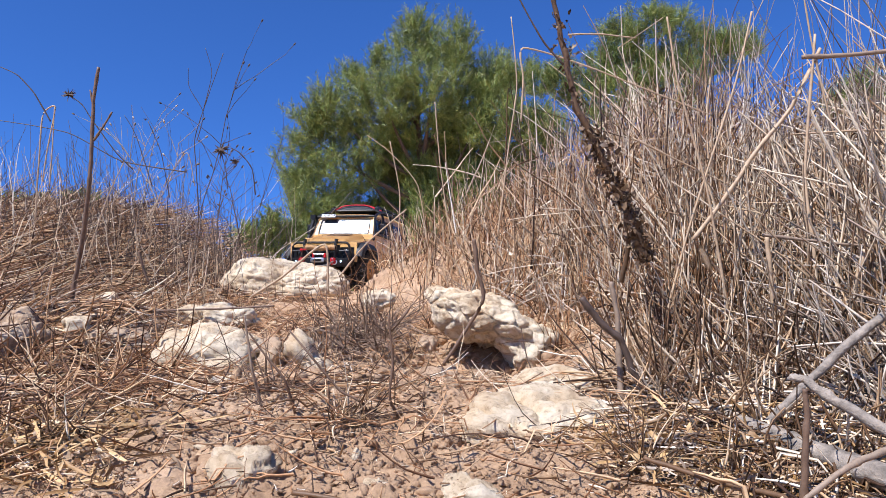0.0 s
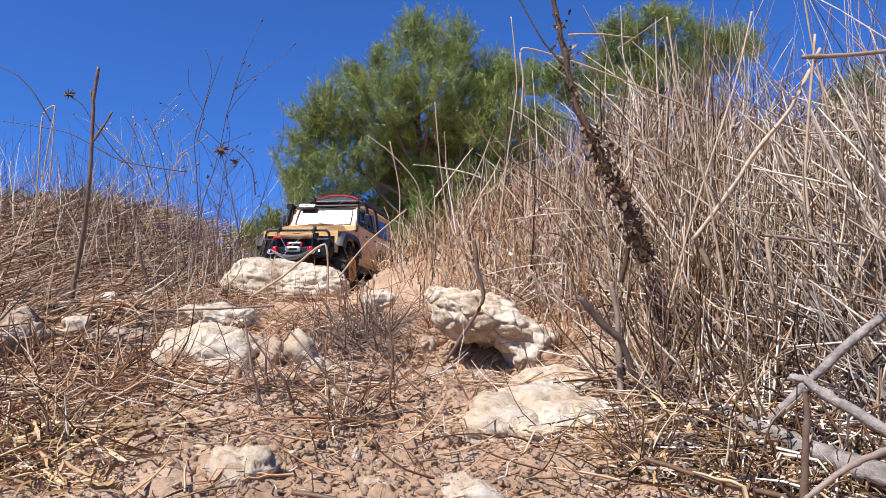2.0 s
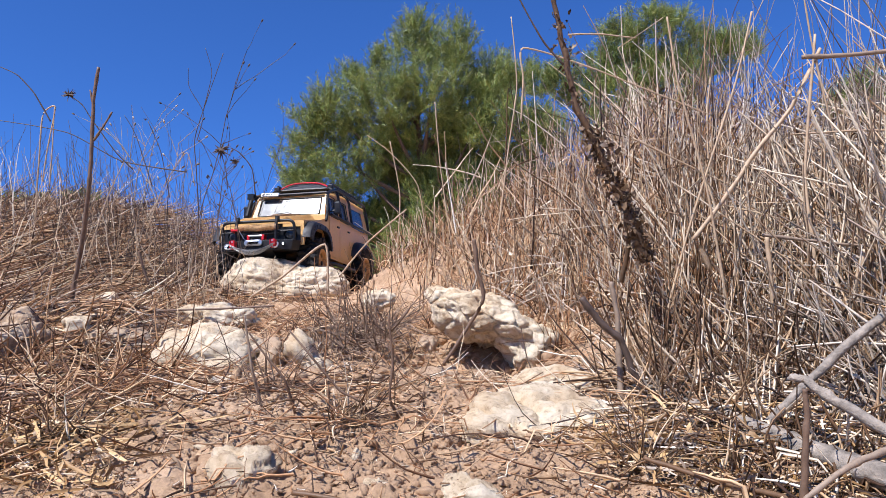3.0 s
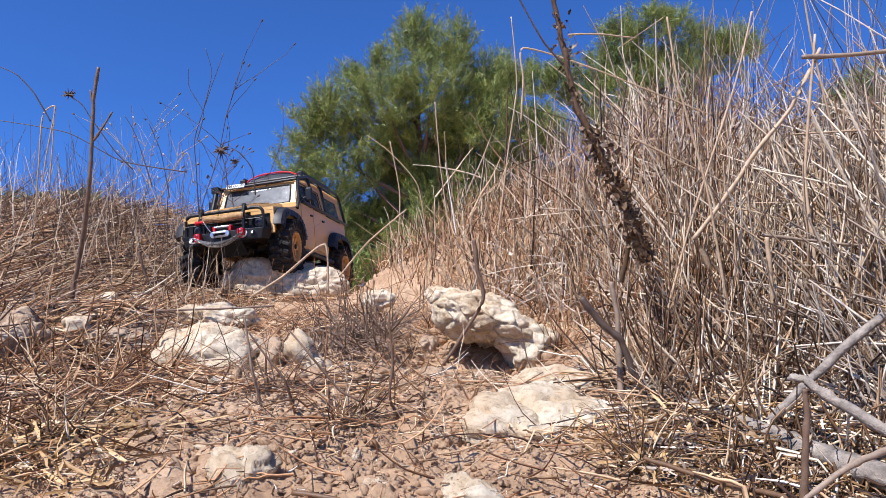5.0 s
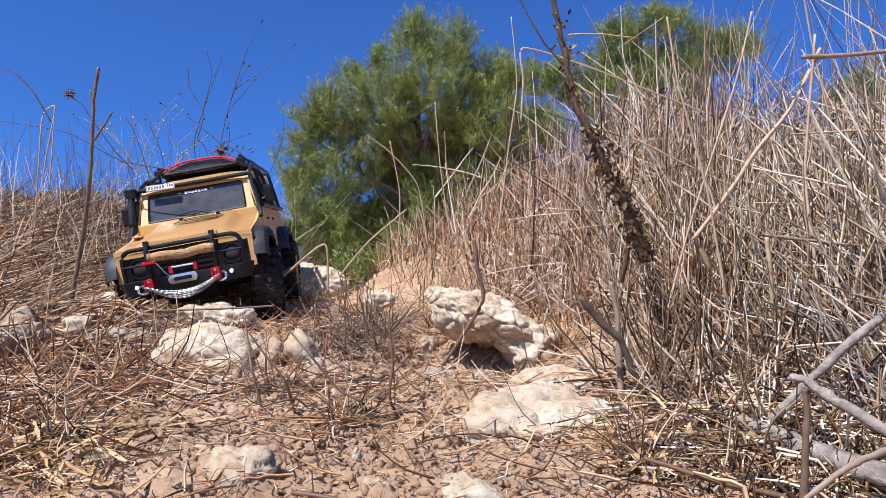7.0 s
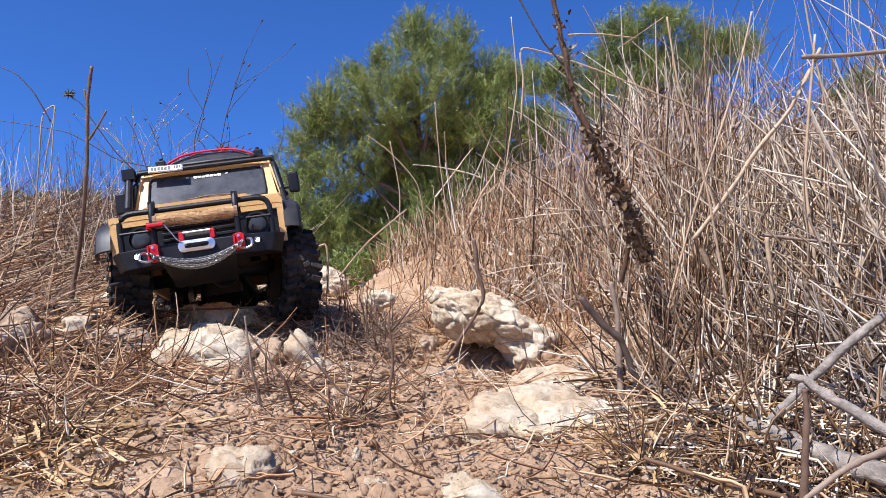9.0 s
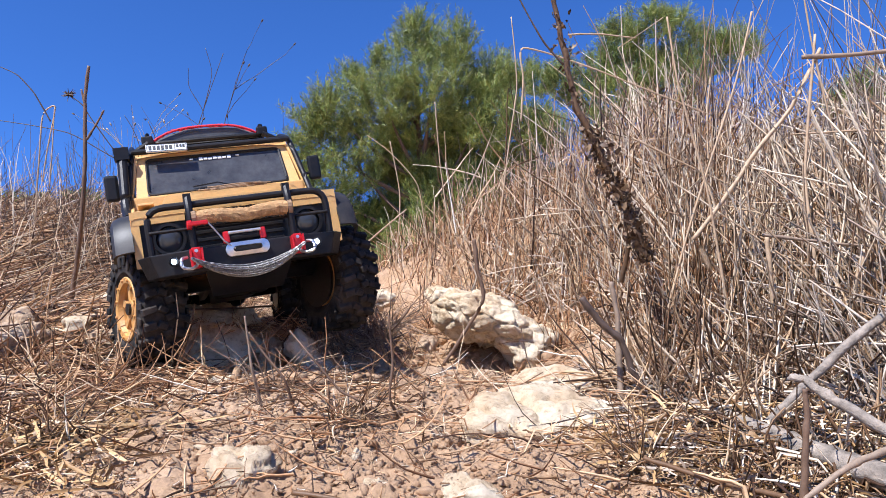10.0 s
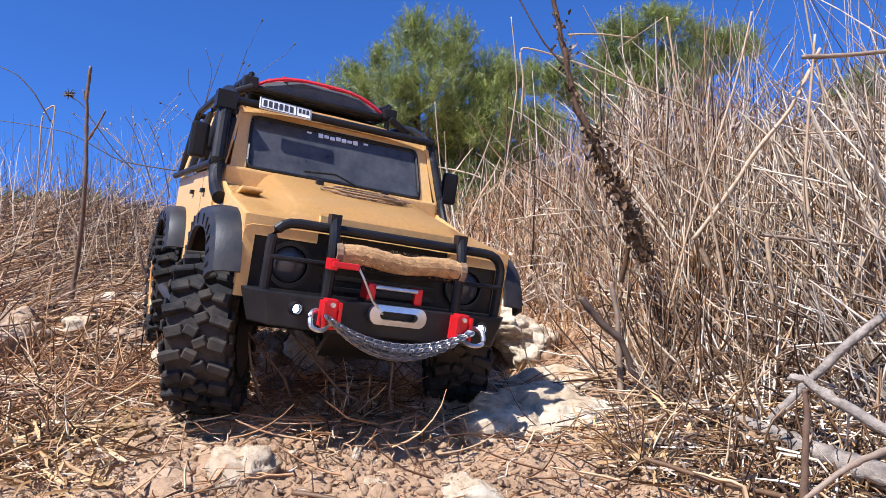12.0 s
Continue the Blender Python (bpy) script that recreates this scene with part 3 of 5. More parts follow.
stalk("weed", [(-0.542, 1.400, 0.117), (-0.573, 1.400, 0.212), (-0.594, 1.400, 0.249)], 0.0009, 0.0005, DARK, "thin dark weed against the sky")
stalk("weed", [(-0.415, 1.700, 0.091), (-0.389, 1.700, 0.180), (-0.363, 1.700, 0.251), (-0.363, 1.700, 0.328)], 0.0008, 0.0005, DARK, "thin dark weed against the sky")
stalk("dead_stalk", [(0.115, 0.800, 0.284), (0.123, 0.800, 0.241), (0.132, 0.800, 0.199), (0.142, 0.800, 0.151), (0.160, 0.800, 0.121), (0.177, 0.800, 0.079), (0.195, 0.800, 0.049), (0.207, 0.800, 0.013), (0.216, 0.800, -0.008)], 0.0025, 0.0056, BROWN, "thick flaking dead thistle stalk")
stalk("dead_stalk", [(0.195, 0.800, 0.049), (0.200, 0.810, 0.001), (0.195, 0.820, -0.036)], 0.0035, 0.0025, BROWN, "leaning lower part of a dead stalk")
stalk("dry_reed", [(0.104, 1.000, 0.170), (0.107, 1.000, 0.227), (0.107, 1.000, 0.268), (0.193, 1.000, 0.243), (0.275, 1.000, 0.211), (0.358, 1.000, 0.178)], 0.002, 0.0014, PALE, "long bent tan dry reed")
stalk("dry_reed", [(0.150, 0.900, 0.257), (0.187, 0.900, 0.258), (0.231, 0.900, 0.253)], 0.0016, 0.001, PALE, "short tan reed among stems")
stalk("dry_reed", [(0.402, 0.800, 0.214), (0.371, 0.800, 0.151), (0.335, 0.800, 0.106), (0.305, 0.800, 0.061), (0.267, 0.800, 0.010)], 0.0028, 0.0036, PALE, "thick diagonal tan reed leaning over")
stalk("dry_reed", [(0.335, 0.700, 0.179), (0.377, 0.700, 0.181), (0.430, 0.700, 0.186)], 0.0032, 0.0028, GREY, "thick grey reed broken off")
stalk("dry_reed", [(0.372, 0.750, 0.215), (0.362, 0.750, 0.080), (0.365, 0.740, 0.001), (0.371, 0.730, -0.098)], 0.0018, 0.0028, PALE, "upright tan reed among grass")
stalk("dry_reed", [(0.228, 0.900, 0.133), (0.302, 0.900, 0.096), (0.370, 0.900, 0.065), (0.478, 0.900, 0.007)], 0.0017, 0.0013, PALE, "long diagonal pale reed")
stalk("dry_reed", [(0.302, 0.700, 0.012), (0.307, 0.700, -0.042), (0.311, 0.700, -0.094)], 0.003, 0.0026, PALE, "thick dry tan reed standing")
stalk("dry_reed", [(0.371, 0.660, 0.000), (0.361, 0.660, -0.039), (0.351, 0.660, -0.089)], 0.0034, 0.0028, PALE, "thick dry tan reed standing")
stalk("dry_reed", [(0.290, 0.680, 0.013), (0.346, 0.680, 0.006), (0.412, 0.680, 0.001)], 0.0022, 0.0018, GREY, "grey dry reed lying across")
stalk("twig", [(0.111, 0.600, -0.039), (0.125, 0.600, -0.058), (0.143, 0.600, -0.074), (0.151, 0.600, -0.097), (0.165, 0.600, -0.115), (0.182, 0.600, -0.130)], 0.0029, 0.0027, DARK, "dark broken stick leaning over the soil")
stalk("weed", [(0.139, 0.620, -0.027), (0.144, 0.620, -0.056), (0.146, 0.620, -0.098), (0.146, 0.610, -0.146)], 0.0021, 0.0027, GREY, "upright dry broken stem")
stalk("dead_branch", [(0.162, 0.620, -0.1130), (0.186, 0.580, -0.1184), (0.202, 0.520, -0.1190), (0.218, 0.470, -0.1217), (0.231, 0.440, -0.1239), (0.246, 0.410, -0.1263)], 0.0042, 0.0080, WOOD, "fallen grey branch on dry grass")
stalk("dead_branch", [(0.214, 0.500, -0.1182), (0.244, 0.510, -0.0937), (0.276, 0.520, -0.0701), (0.318, 0.530, -0.0415)], 0.0028, 0.0034, WOOD, "grey broken branch crossing dry grass")
stalk("dead_branch", [(0.217, 0.470, -0.0803), (0.224, 0.465, -0.0809), (0.236, 0.450, -0.0918), (0.258, 0.430, -0.1059)], 0.0022, 0.0038, WOOD, "grey hooked branch lying in grass")
stalk("dead_branch", [(0.183, 0.380, -0.1270), (0.202, 0.385, -0.1157), (0.219, 0.390, -0.1090), (0.243, 0.400, -0.1051)], 0.0014, 0.0020, GREY, "pale broken branch close to the ground")
stalk("weed", [(0.192, 0.400, -0.1398), (0.193, 0.400, -0.1142), (0.194, 0.400, -0.0901), (0.193, 0.400, -0.0750)], 0.0022, 0.0014, STICK, "upright brown broken stem beside a branch")
stalk("dry_reed", [(0.134, 0.500, -0.1239), (0.168, 0.500, -0.1224), (0.198, 0.500, -0.1209)], 0.0018, 0.0016, PALE, "tan broken reed on the ground")
stalk("weed", [(0.115, 0.430, -0.1195), (0.136, 0.420, -0.1249), (0.156, 0.410, -0.1287), (0.186, 0.400, -0.1334)], 0.0013, 0.0018, STRAW, "thick tan stem on the ground")
stalk("twig", [(0.033, 0.800, 0.010), (0.037, 0.800, -0.023), (0.043, 0.800, -0.054), (0.022, 0.800, -0.090), (0.001, 0.800, -0.123)], 0.0022, 0.0018, STICK, "brown bent twig over the gully")
stalk("twig", [(-0.136, 0.570, -0.126), (-0.142, 0.560, -0.092), (-0.145, 0.560, -0.071), (-0.148, 0.560, -0.050)], 0.0012, 0.0007, GREY, "grey upright twig in soil")
stalk("twig", [(-0.112, 0.570, -0.126), (-0.118, 0.560, -0.098), (-0.132, 0.560, -0.080), (-0.145, 0.560, -0.062)], 0.0012, 0.0007, STICK, "brown twig leaning on a rock")
stalk("twig", [(-0.033, 0.560, -0.126), (-0.039, 0.550, -0.109), (-0.037, 0.550, -0.082), (-0.040, 0.550, -0.049)], 0.0012, 0.0007, STICK, "thin upright brown twig in soil")
stalk("twig", [(-0.054, 0.560, -0.126), (-0.060, 0.550, -0.112), (-0.076, 0.550, -0.103), (-0.097, 0.550, -0.078), (-0.114, 0.558, -0.061)], 0.0012, 0.0007, STICK, "brown twig across the soil")
stalk("twig", [(-0.382, 0.950, -0.079), (-0.325, 0.950, -0.077), (-0.267, 0.950, -0.075), (-0.214, 0.950, -0.072)], 0.0014, 0.0012, STICK, "long thin twig across the rocks")
stalk("twig", [(-0.319, 1.250, -0.079), (-0.267, 1.250, -0.046), (-0.197, 1.250, 0.008), (-0.192, 1.250, -0.074)], 0.0022, 0.0016, PALE, "forked pale twig on the crest")
stalk("twig", [(-0.180, 1.300, -0.048), (-0.131, 1.300, 0.011), (-0.063, 1.300, 0.069)], 0.0016, 0.0012, PALE, "pale dry twig on the crest")
stalk("twig", [(-0.094, 0.500, -0.135), (-0.082, 0.500, -0.129), (-0.069, 0.500, -0.121)], 0.0018, 0.0015, STICK, "short dark twig on soil")
stalk("weed", [(-0.173, 0.460, -0.123), (-0.164, 0.460, -0.129), (-0.159, 0.460, -0.142), (-0.161, 0.460, -0.155)], 0.0014, 0.001, PALE, "pale curled stem on soil")
stalk("weed", [(-0.220, 0.500, -0.124), (-0.193, 0.500, -0.122), (-0.171, 0.500, -0.126)], 0.0013, 0.001, PALE, "pale straw stem on soil")
stalk("weed", [(-0.082, 0.410, -0.1331), (-0.064, 0.405, -0.1339), (-0.043, 0.400, -0.1358)], 0.0016, 0.0013, STRAW, "thick tan straw on soil")
stalk("weed", [(-0.487, 1.200, -0.004), (-0.478, 1.200, -0.035), (-0.471, 1.200, -0.053)], 0.0022, 0.0016, STICK, "dark broken stem in straw")
stalk("weed", [(-0.047, 0.500, -0.158), (-0.026, 0.550, -0.149), (0.003, 0.620, -0.121)], 0.0012, 0.0009, GREY, "thin pale stem over the gully")
stalk("weed", [(-0.095, 1.500, -0.044), (-0.086, 1.500, 0.103), (-0.106, 1.500, 0.216)], 0.0014, 0.001, PALE, "pale thin stem in front of the pine")
stalk("weed", [(-0.027, 1.500, -0.021), (-0.050, 1.500, 0.125), (-0.106, 1.500, 0.193), (-0.151, 1.500, 0.227)], 0.0012, 0.0008, PALE, "pale thin stem in front of the pine")
stalk("weed", [(0.087, 1.200, 0.019), (0.105, 1.200, 0.163), (0.118, 1.200, 0.263), (0.109, 1.200, 0.371)], 0.0014, 0.0009, PALE, "tan stem in front of the pine")
stalk("weed", [(0.016, 1.300, 0.001), (-0.004, 1.300, 0.138), (-0.014, 1.300, 0.255)], 0.0013, 0.0009, PALE, "tan stem in front of the pine")
stalk("weed", [(0.153, 0.900, 0.211), (0.119, 0.900, 0.251), (0.089, 0.900, 0.305)], 0.0016, 0.0008, DARK, "dark thin stem against the sky")
stalk("dry_reed", [(0.238, 0.800, -0.072), (0.263, 0.800, 0.025), (0.311, 0.800, 0.175), (0.329, 0.800, 0.253)], 0.002, 0.0014, PALE, "pale leaning reed among grass")
stalk("dry_reed", [(0.286, 0.750, -0.067), (0.263, 0.750, 0.063), (0.235, 0.750, 0.164), (0.224, 0.750, 0.232)], 0.002, 0.0013, PALE, "tan leaning reed among grass")
stalk("dry_reed", [(0.458, 0.800, 0.013), (0.419, 0.800, 0.115), (0.395, 0.800, 0.211), (0.383, 0.800, 0.278)], 0.0018, 0.0013, PALE, "pale reed leaning over grass")


def flakes(points, n, size, seed, label, mat=None, spread=0.005):
    """Papery withered leaves hanging on a dead stalk."""
    rnd = np.random.RandomState(seed)
    pts = np.array(points)
    t = rnd.uniform(0.15, 1, n) * (len(pts) - 1)
    i = np.minimum(t.astype(int), len(pts) - 2)
    c = pts[i] + (pts[i + 1] - pts[i]) * (t - i)[:, None] + rnd.normal(0, spread, (n, 3)) * [1, 1, 0.35 if mat else 1]
    d = rnd.normal(0, 1, (n, 3)) * [1, 1, 1.3]
    d /= np.linalg.norm(d, axis=1, keepdims=True)
    e = np.cross(d, rnd.normal(0, 1, (n, 3)))
    e /= np.linalg.norm(e, axis=1, keepdims=True)
    w = np.cross(d, e)
    s = size * rnd.uniform(0.5, 1.3, (n, 1))
    verts = np.stack([c - e * s * 0.4, c + e * s * 0.4, c + d * s - e * s * 0.5 + w * s * 0.3, c + d * s + e * s * 0.4 - w * s * 0.2, c + d * s * 1.8 + w * s * 0.5, c + d * s * 1.7 + e * s * 0.2 + w * s * 0.6], 1)
    faces = np.array([[0, 1, 3, 2], [2, 3, 5, 4]])[None] + (np.arange(n) * 6)[:, None, None]
    return bulk("withered_leaves", verts.reshape(-1, 3), faces.reshape(-1, 4), mat or BROWN, label, "dry leaves")


flakes([(0.142, 0.8, 0.151), (0.160, 0.8, 0.121), (0.177, 0.8, 0.079), (0.195, 0.8, 0.049), (0.207, 0.8, 0.013), (0.216, 0.8, -0.01)], 620, 0.0042, 3, "brown papery leaves withered on a dead stalk")
flakes([(0.115, 0.8, 0.266), (0.124, 0.8, 0.235), (0.132, 0.8, 0.198), (0.146, 0.8, 0.146)], 110, 0.0030, 4, "brown papery buds on a dead stalk")


flakes([(-0.31, 0.46, -0.126), (-0.27, 0.47, -0.127), (-0.21, 0.46, -0.130)], 90, 0.0045, 5, "pale curled dry leaves on the ground", PALE, 0.014)
flakes([(0.09, 0.47, -0.126), (0.14, 0.47, -0.125), (0.21, 0.47, -0.125)], 100, 0.0032, 6, "golden curled dry leaves on the ground", GOLD, 0.014)
flakes([(0.16, 0.60, -0.120), (0.22, 0.56, -0.120), (0.30, 0.52, -0.125)], 90, 0.003, 7, "tan curled dry leaves among stems", GOLD, 0.02)


def seed_head(x, y, z, size, spikes, seed, label):
    """A dry thistle head: a small ball with spines."""
    rnd = np.random.RandomState(seed)
    d = rnd.normal(0, 1, (spikes, 3))
    d /= np.linalg.norm(d, axis=1, keepdims=True)
    c = np.array([x, y, z])
    ln = np.stack([c + d * size * 0.1, c + d * size * 0.55, c + d * size * rnd.uniform(0.8, 1.5, (spikes, 1))], 1)
    v, f = tubes(ln, np.tile([size * 0.16, size * 0.09, size * 0.02], (spikes, 1)), 4)
    ob = bulk("seed_head", v, f, DARK, label, "seed head", "")
    ob["group"] = "dry seed heads"


for i, (x, y, z, s) in enumerate(((-0.648, 1.3, 0.267, 0.010), (-0.415, 1.4, 0.185, 0.015), (-0.389, 1.4, 0.163, 0.009), (-0.555, 1.4, 0.242, 0.003), (-0.363, 1.7, 0.330, 0.003))):
    seed_head(x, y, z, s, 26, 60 + i, "dry dark spiny seed head on a thin stem")


def branching_weed(x, y, z, height, lean, seed, mat, label):
    """A dry weed: a wavering stem that forks into thin side shoots with small seed pods."""
    rnd = np.random.RandomState(seed)

    def shoot(p, angle, length, r):
        k = 7
        a = angle + np.cumsum(rnd.normal(0, 0.10, k))
        step = np.stack([np.sin(a), rnd.normal(0, 0.15, k), np.cos(a)], -1) * length / (k - 1)
        return np.vstack([p, p + np.cumsum(step[1:], 0)]), np.linspace(r, r * 0.5, k)

    lines, radii = [], []
    main, rad = shoot(np.array([x, y, z]), lean, height, 0.0011)
    lines.append(main)
    radii.append(rad)
    for i in range(9):
        p = main[2 + i % 5]
        side, rad = shoot(p, lean + rnd.choice([-1, 1]) * rnd.uniform(0.35, 0.9), height * rnd.uniform(0.15, 0.45), 0.0007)
        lines.append(side)
        radii.append(rad)
        pod = side[-1] + np.linspace(0, 1, 7)[:, None] * (side[-1] - side[-2]) / np.linalg.norm(side[-1] - side[-2]) * 0.008
        lines.append(pod)
        radii.append(0.0019 * np.sin(np.linspace(0.15, 3.0, 7)))
    v, f = tubes(np.array(lines), np.array(radii), 4)
    ob = bulk("weed", v, f, mat, label, "plant stem", "")
    ob["group"] = "single stems on the bank"


for i, (x, y, z, h, a) in enumerate(((-0.49, 1.5, 0.05, 0.33, 0.06), (-0.60, 1.6, 0.08, 0.20, -0.2), (-0.45, 1.5, 0.02, 0.18, -0.05), (-0.70, 1.7, 0.10, 0.20, 0.15), (-0.43, 1.6, 0.0, 0.20, -0.1), (-0.55, 1.4, 0.06, 0.15, 0.2))):
    branching_weed(x, y, z, h, a, 80 + i, (DARK, GREY)[i % 2], ("thin dark branching weed with seed pods", "thin grey branching weed with seed pods")[i % 2])
leaf = bmesh.new()
rows = []
for i in range(9):
    u = i / 8
    w = 0.0052 * math.sin(math.pi * (0.12 + 0.8 * u))
    rows.append([leaf.verts.new((0.274 + 0.013 * u + s * w, 0.8 + 0.002 * abs(s), 0.004 - 0.03 * u)) for s in (-1, -0.5, 0, 0.5, 1)])
for a, b2 in zip(rows, rows[1:]):
    for i in range(4):
        leaf.faces.new((a[i], a[i + 1], b2[i + 1], b2[i]))
bmesh.ops.solidify(leaf, geom=leaf.faces[:], thickness=0.0006)
ob = part("dry_leaf", leaf, PALE, None, smooth=True)
ob.matrix_world = slope
tagged(ob, "pale dry blade hanging on a reed", "leaf")


# ---- pines and shrubs ----
def pine(name, away, plumes, trunk_r, seed, label, needle=0.085, wide=0.0044, density=72):
    """A tree whose crown is made of plumes of upright shoots: (across, up, radius) in the hillside's frame, that far away."""
    rnd = np.random.RandomState(seed)
    pl = [(slope @ Vector((x, away + rnd.uniform(-0.5, 0.5) * r * 2, z - 0.012 * away)), r) for x, z, r in plumes]
    cx = sum(p.x for p, r in pl) / len(pl)
    foot = Vector((cx, float(np.mean([p.y for p, r in pl])), 0.30))
    top = max(p.z for p, r in pl) - foot.z
    root = tagged(new(name), label, "tree" if name == "pine_tree" else "shrub", "greenery behind the bank")
    root.matrix_world = Matrix.Translation(foot)
    s = np.linspace(0, 1, 9)
    trunk = np.stack([0.03 * top * np.sin(s * 4 + seed), 0.02 * top * np.cos(s * 3), s * top * 0.95 - 0.1], -1)[None]
    v, f = tubes(trunk, [trunk_r * (1 - 0.85 * s)], 9)
    mesh_object("trunk", v.tolist(), f.tolist(), BARK, True).parent = root
    tips, ups = [], []
    for p, r in pl:
        c = np.array(p - foot)
        h = max(0.05, c[2] - 0.9 * r - 0.25 * math.hypot(c[0], c[1])) / top
        a = np.array([np.interp(h, s, trunk[0, :, i]) for i in range(3)])
        q = np.linspace(0, 1, 7)[:, None]
        ln = a + (c - a) * q + np.array([0, 0, -0.25 * r]) * np.sin(q * np.pi)
        v, f = tubes(ln[None], [trunk_r * 0.35 * (1 - 0.8 * q[:, 0])], 6)
        mesh_object("limb", v.tolist(), f.tolist(), BARK, True).parent = root
        m = max(5, int(density * r ** 1.7))
        d = rnd.normal(0, 1, (m, 3))
        d /= np.linalg.norm(d, axis=1, keepdims=True)
        mid = c + d * rnd.uniform(0.2, 1.0, (m, 1)) ** 0.55 * r * np.array([0.92, 0.92, 1.0])
        per_clump = 16
        e = rnd.normal(0, 1, (m * per_clump, 3)) * np.array([1, 1, 0.9])
        tips.append(np.repeat(mid, per_clump, 0) + e * needle * 1.15 + np.array([0, 0, needle]))
        ups.append(np.repeat(d, per_clump, 0) * 0.5 + e * 0.45 + np.array([0, 0, 1.1]))
    tips, ups = np.concatenate(tips), np.concatenate(ups)
    ups /= np.linalg.norm(ups, axis=1, keepdims=True)
    per = 22
    n = len(tips) * per
    up = np.repeat(ups, per, 0)
    along = np.tile(np.linspace(-1.7, 1.3, per), len(tips))[:, None] * needle
    c = np.repeat(tips, per, 0) + up * along
    d = rnd.normal(0, 1, (n, 3)) + up * 1.1
    d /= np.linalg.norm(d, axis=1, keepdims=True)
    side = np.cross(d, rnd.normal(0, 1, (n, 3)))
    side /= np.linalg.norm(side, axis=1, keepdims=True)
    ln = rnd.uniform(0.7, 1.25, n)[:, None] * needle
    quad = np.stack([c - side * wide, c + side * wide, c + d * ln + side * wide * 0.4, c + d * ln - side * wide * 0.4], 1)
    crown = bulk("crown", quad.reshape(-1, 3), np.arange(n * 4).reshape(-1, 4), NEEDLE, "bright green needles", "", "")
    crown.matrix_world = Matrix()
    crown.parent = root
    return root


pine("pine_tree", 14.0, [(-0.57, 3.96, 0.53), (-1.41, 3.54, 0.44), (0.30, 3.82, 0.44), (0.93, 3.22, 0.47), (-0.20, 3.07, 0.79), (-1.04, 2.80, 0.68), (-2.02, 2.70, 0.55), (-2.49, 2.28, 0.50), (-1.68, 1.85, 0.79), (-2.73, 1.54, 0.48), (-2.31, 1.01, 0.70), (-0.62, 1.85, 0.90), (0.59, 2.38, 0.79), (-0.99, 1.01, 0.84), (-2.52, 0.48, 0.62), (-1.89, 0.27, 0.65), (0.06, 1.17, 0.84), (-1.52, 0.54, 0.62), (-0.46, 0.22, 0.68), (0.70, 1.17, 0.63), (-2.36, 0.05, 0.42), (-1.3, -0.1, 0.5), (0.4, 0.45, 0.6), (-0.9, 0.1, 0.6), (-0.2, 0.1, 0.6), (0.5, 0.1, 0.6), (-1.8, -0.15, 0.5), (1.1, 0.5, 0.5), (0.70, 3.07, 0.45), (1.22, 3.17, 0.42), (1.01, 2.38, 0.6), (1.70, 2.28, 0.55), (0.17, 1.80, 0.7), (0.80, 1.49, 0.65), (-0.46, 1.01, 0.7), (0.38, 0.85, 0.6), (1.33, 1.38, 0.55), (-1.20, 0.59, 0.5), (-1.94, 0.54, 0.5), (1.86, 1.49, 0.5), (-0.89, 1.80, 0.7), (0.17, 2.22, 0.55), (0.59, 1.17, 0.6), (-0.04, 0.54, 0.55), (0.91, 0.54, 0.5), (1.54, 0.75, 0.5), (2.12, 2.22, 0.4)], 0.16, 1, "bushy bright green pine behind the bank")
pine("pine_tree", 17.0, [(4.11, 4.94, 0.64), (4.87, 5.13, 0.54), (4.49, 4.23, 0.70), (3.60, 4.23, 0.49), (5.77, 4.68, 0.70), (6.60, 4.55, 0.58), (2.76, 3.92, 0.58), (2.25, 4.04, 0.45), (5.07, 3.72, 0.90), (3.53, 3.21, 0.90)], 0.18, 2, "green pine behind tall dry grass")
pine("pine_tree", 17.0, [(9.61, 3.79, 0.58), (9.10, 3.40, 0.38), (10.06, 3.21, 0.64), (9.54, 2.83, 0.64)], 0.14, 3, "green pine half hidden by dry grass")
pine("shrub", 6.0, [(-3.00, 0.41, 0.10), (-3.22, 0.37, 0.09), (-3.45, 0.36, 0.10), (-2.82, 0.40, 0.08)], 0.02, 4, "low green shrub beyond the bank's crest", 0.03, 0.003, 500)
pine("shrub", 5.0, [(-0.62, -0.10, 0.12), (-0.45, -0.06, 0.13), (-0.26, -0.05, 0.13), (-0.08, 0.0, 0.13), (-0.74, -0.14, 0.10)], 0.02, 6, "low green shrub below the pine", 0.03, 0.003, 500)
pine("shrub", 6.0, [(-1.36, 0.20, 0.10), (-1.24, 0.15, 0.11), (-1.5, 0.12, 0.11), (-1.65, 0.10, 0.10), (-1.38, 0.06, 0.12)], 0.02, 5, "low green shrub beside the pine", 0.03, 0.003, 500)


# ---- the model car ----
def box(bm, x0, x1, y0, y1, z0, z1, m=None):
    vs = [bm.verts.new(m @ Vector(p) if m else p) for p in ((x0, y0, z0), (x1, y0, z0), (x1, y1, z0), (x0, y1, z0), (x0, y0, z1), (x1, y0, z1), (x1, y1, z1), (x0, y1, z1))]
    for q in ((3, 2, 1, 0), (4, 5, 6, 7), (0, 1, 5, 4), (1, 2, 6, 5), (2, 3, 7, 6), (3, 0, 4, 7)):
        bm.faces.new([vs[i] for i in q])
    return vs


def soften(bm, width, segments=2, angle=30):
    sharp = [e for e in bm.edges if len(e.link_faces) == 2 and e.calc_face_angle(0) > radians(angle)]
    bmesh.ops.bevel(bm, geom=sharp, offset=width, segments=segments, affect="EDGES", profile=0.6, clamp_overlap=True)
    return bm


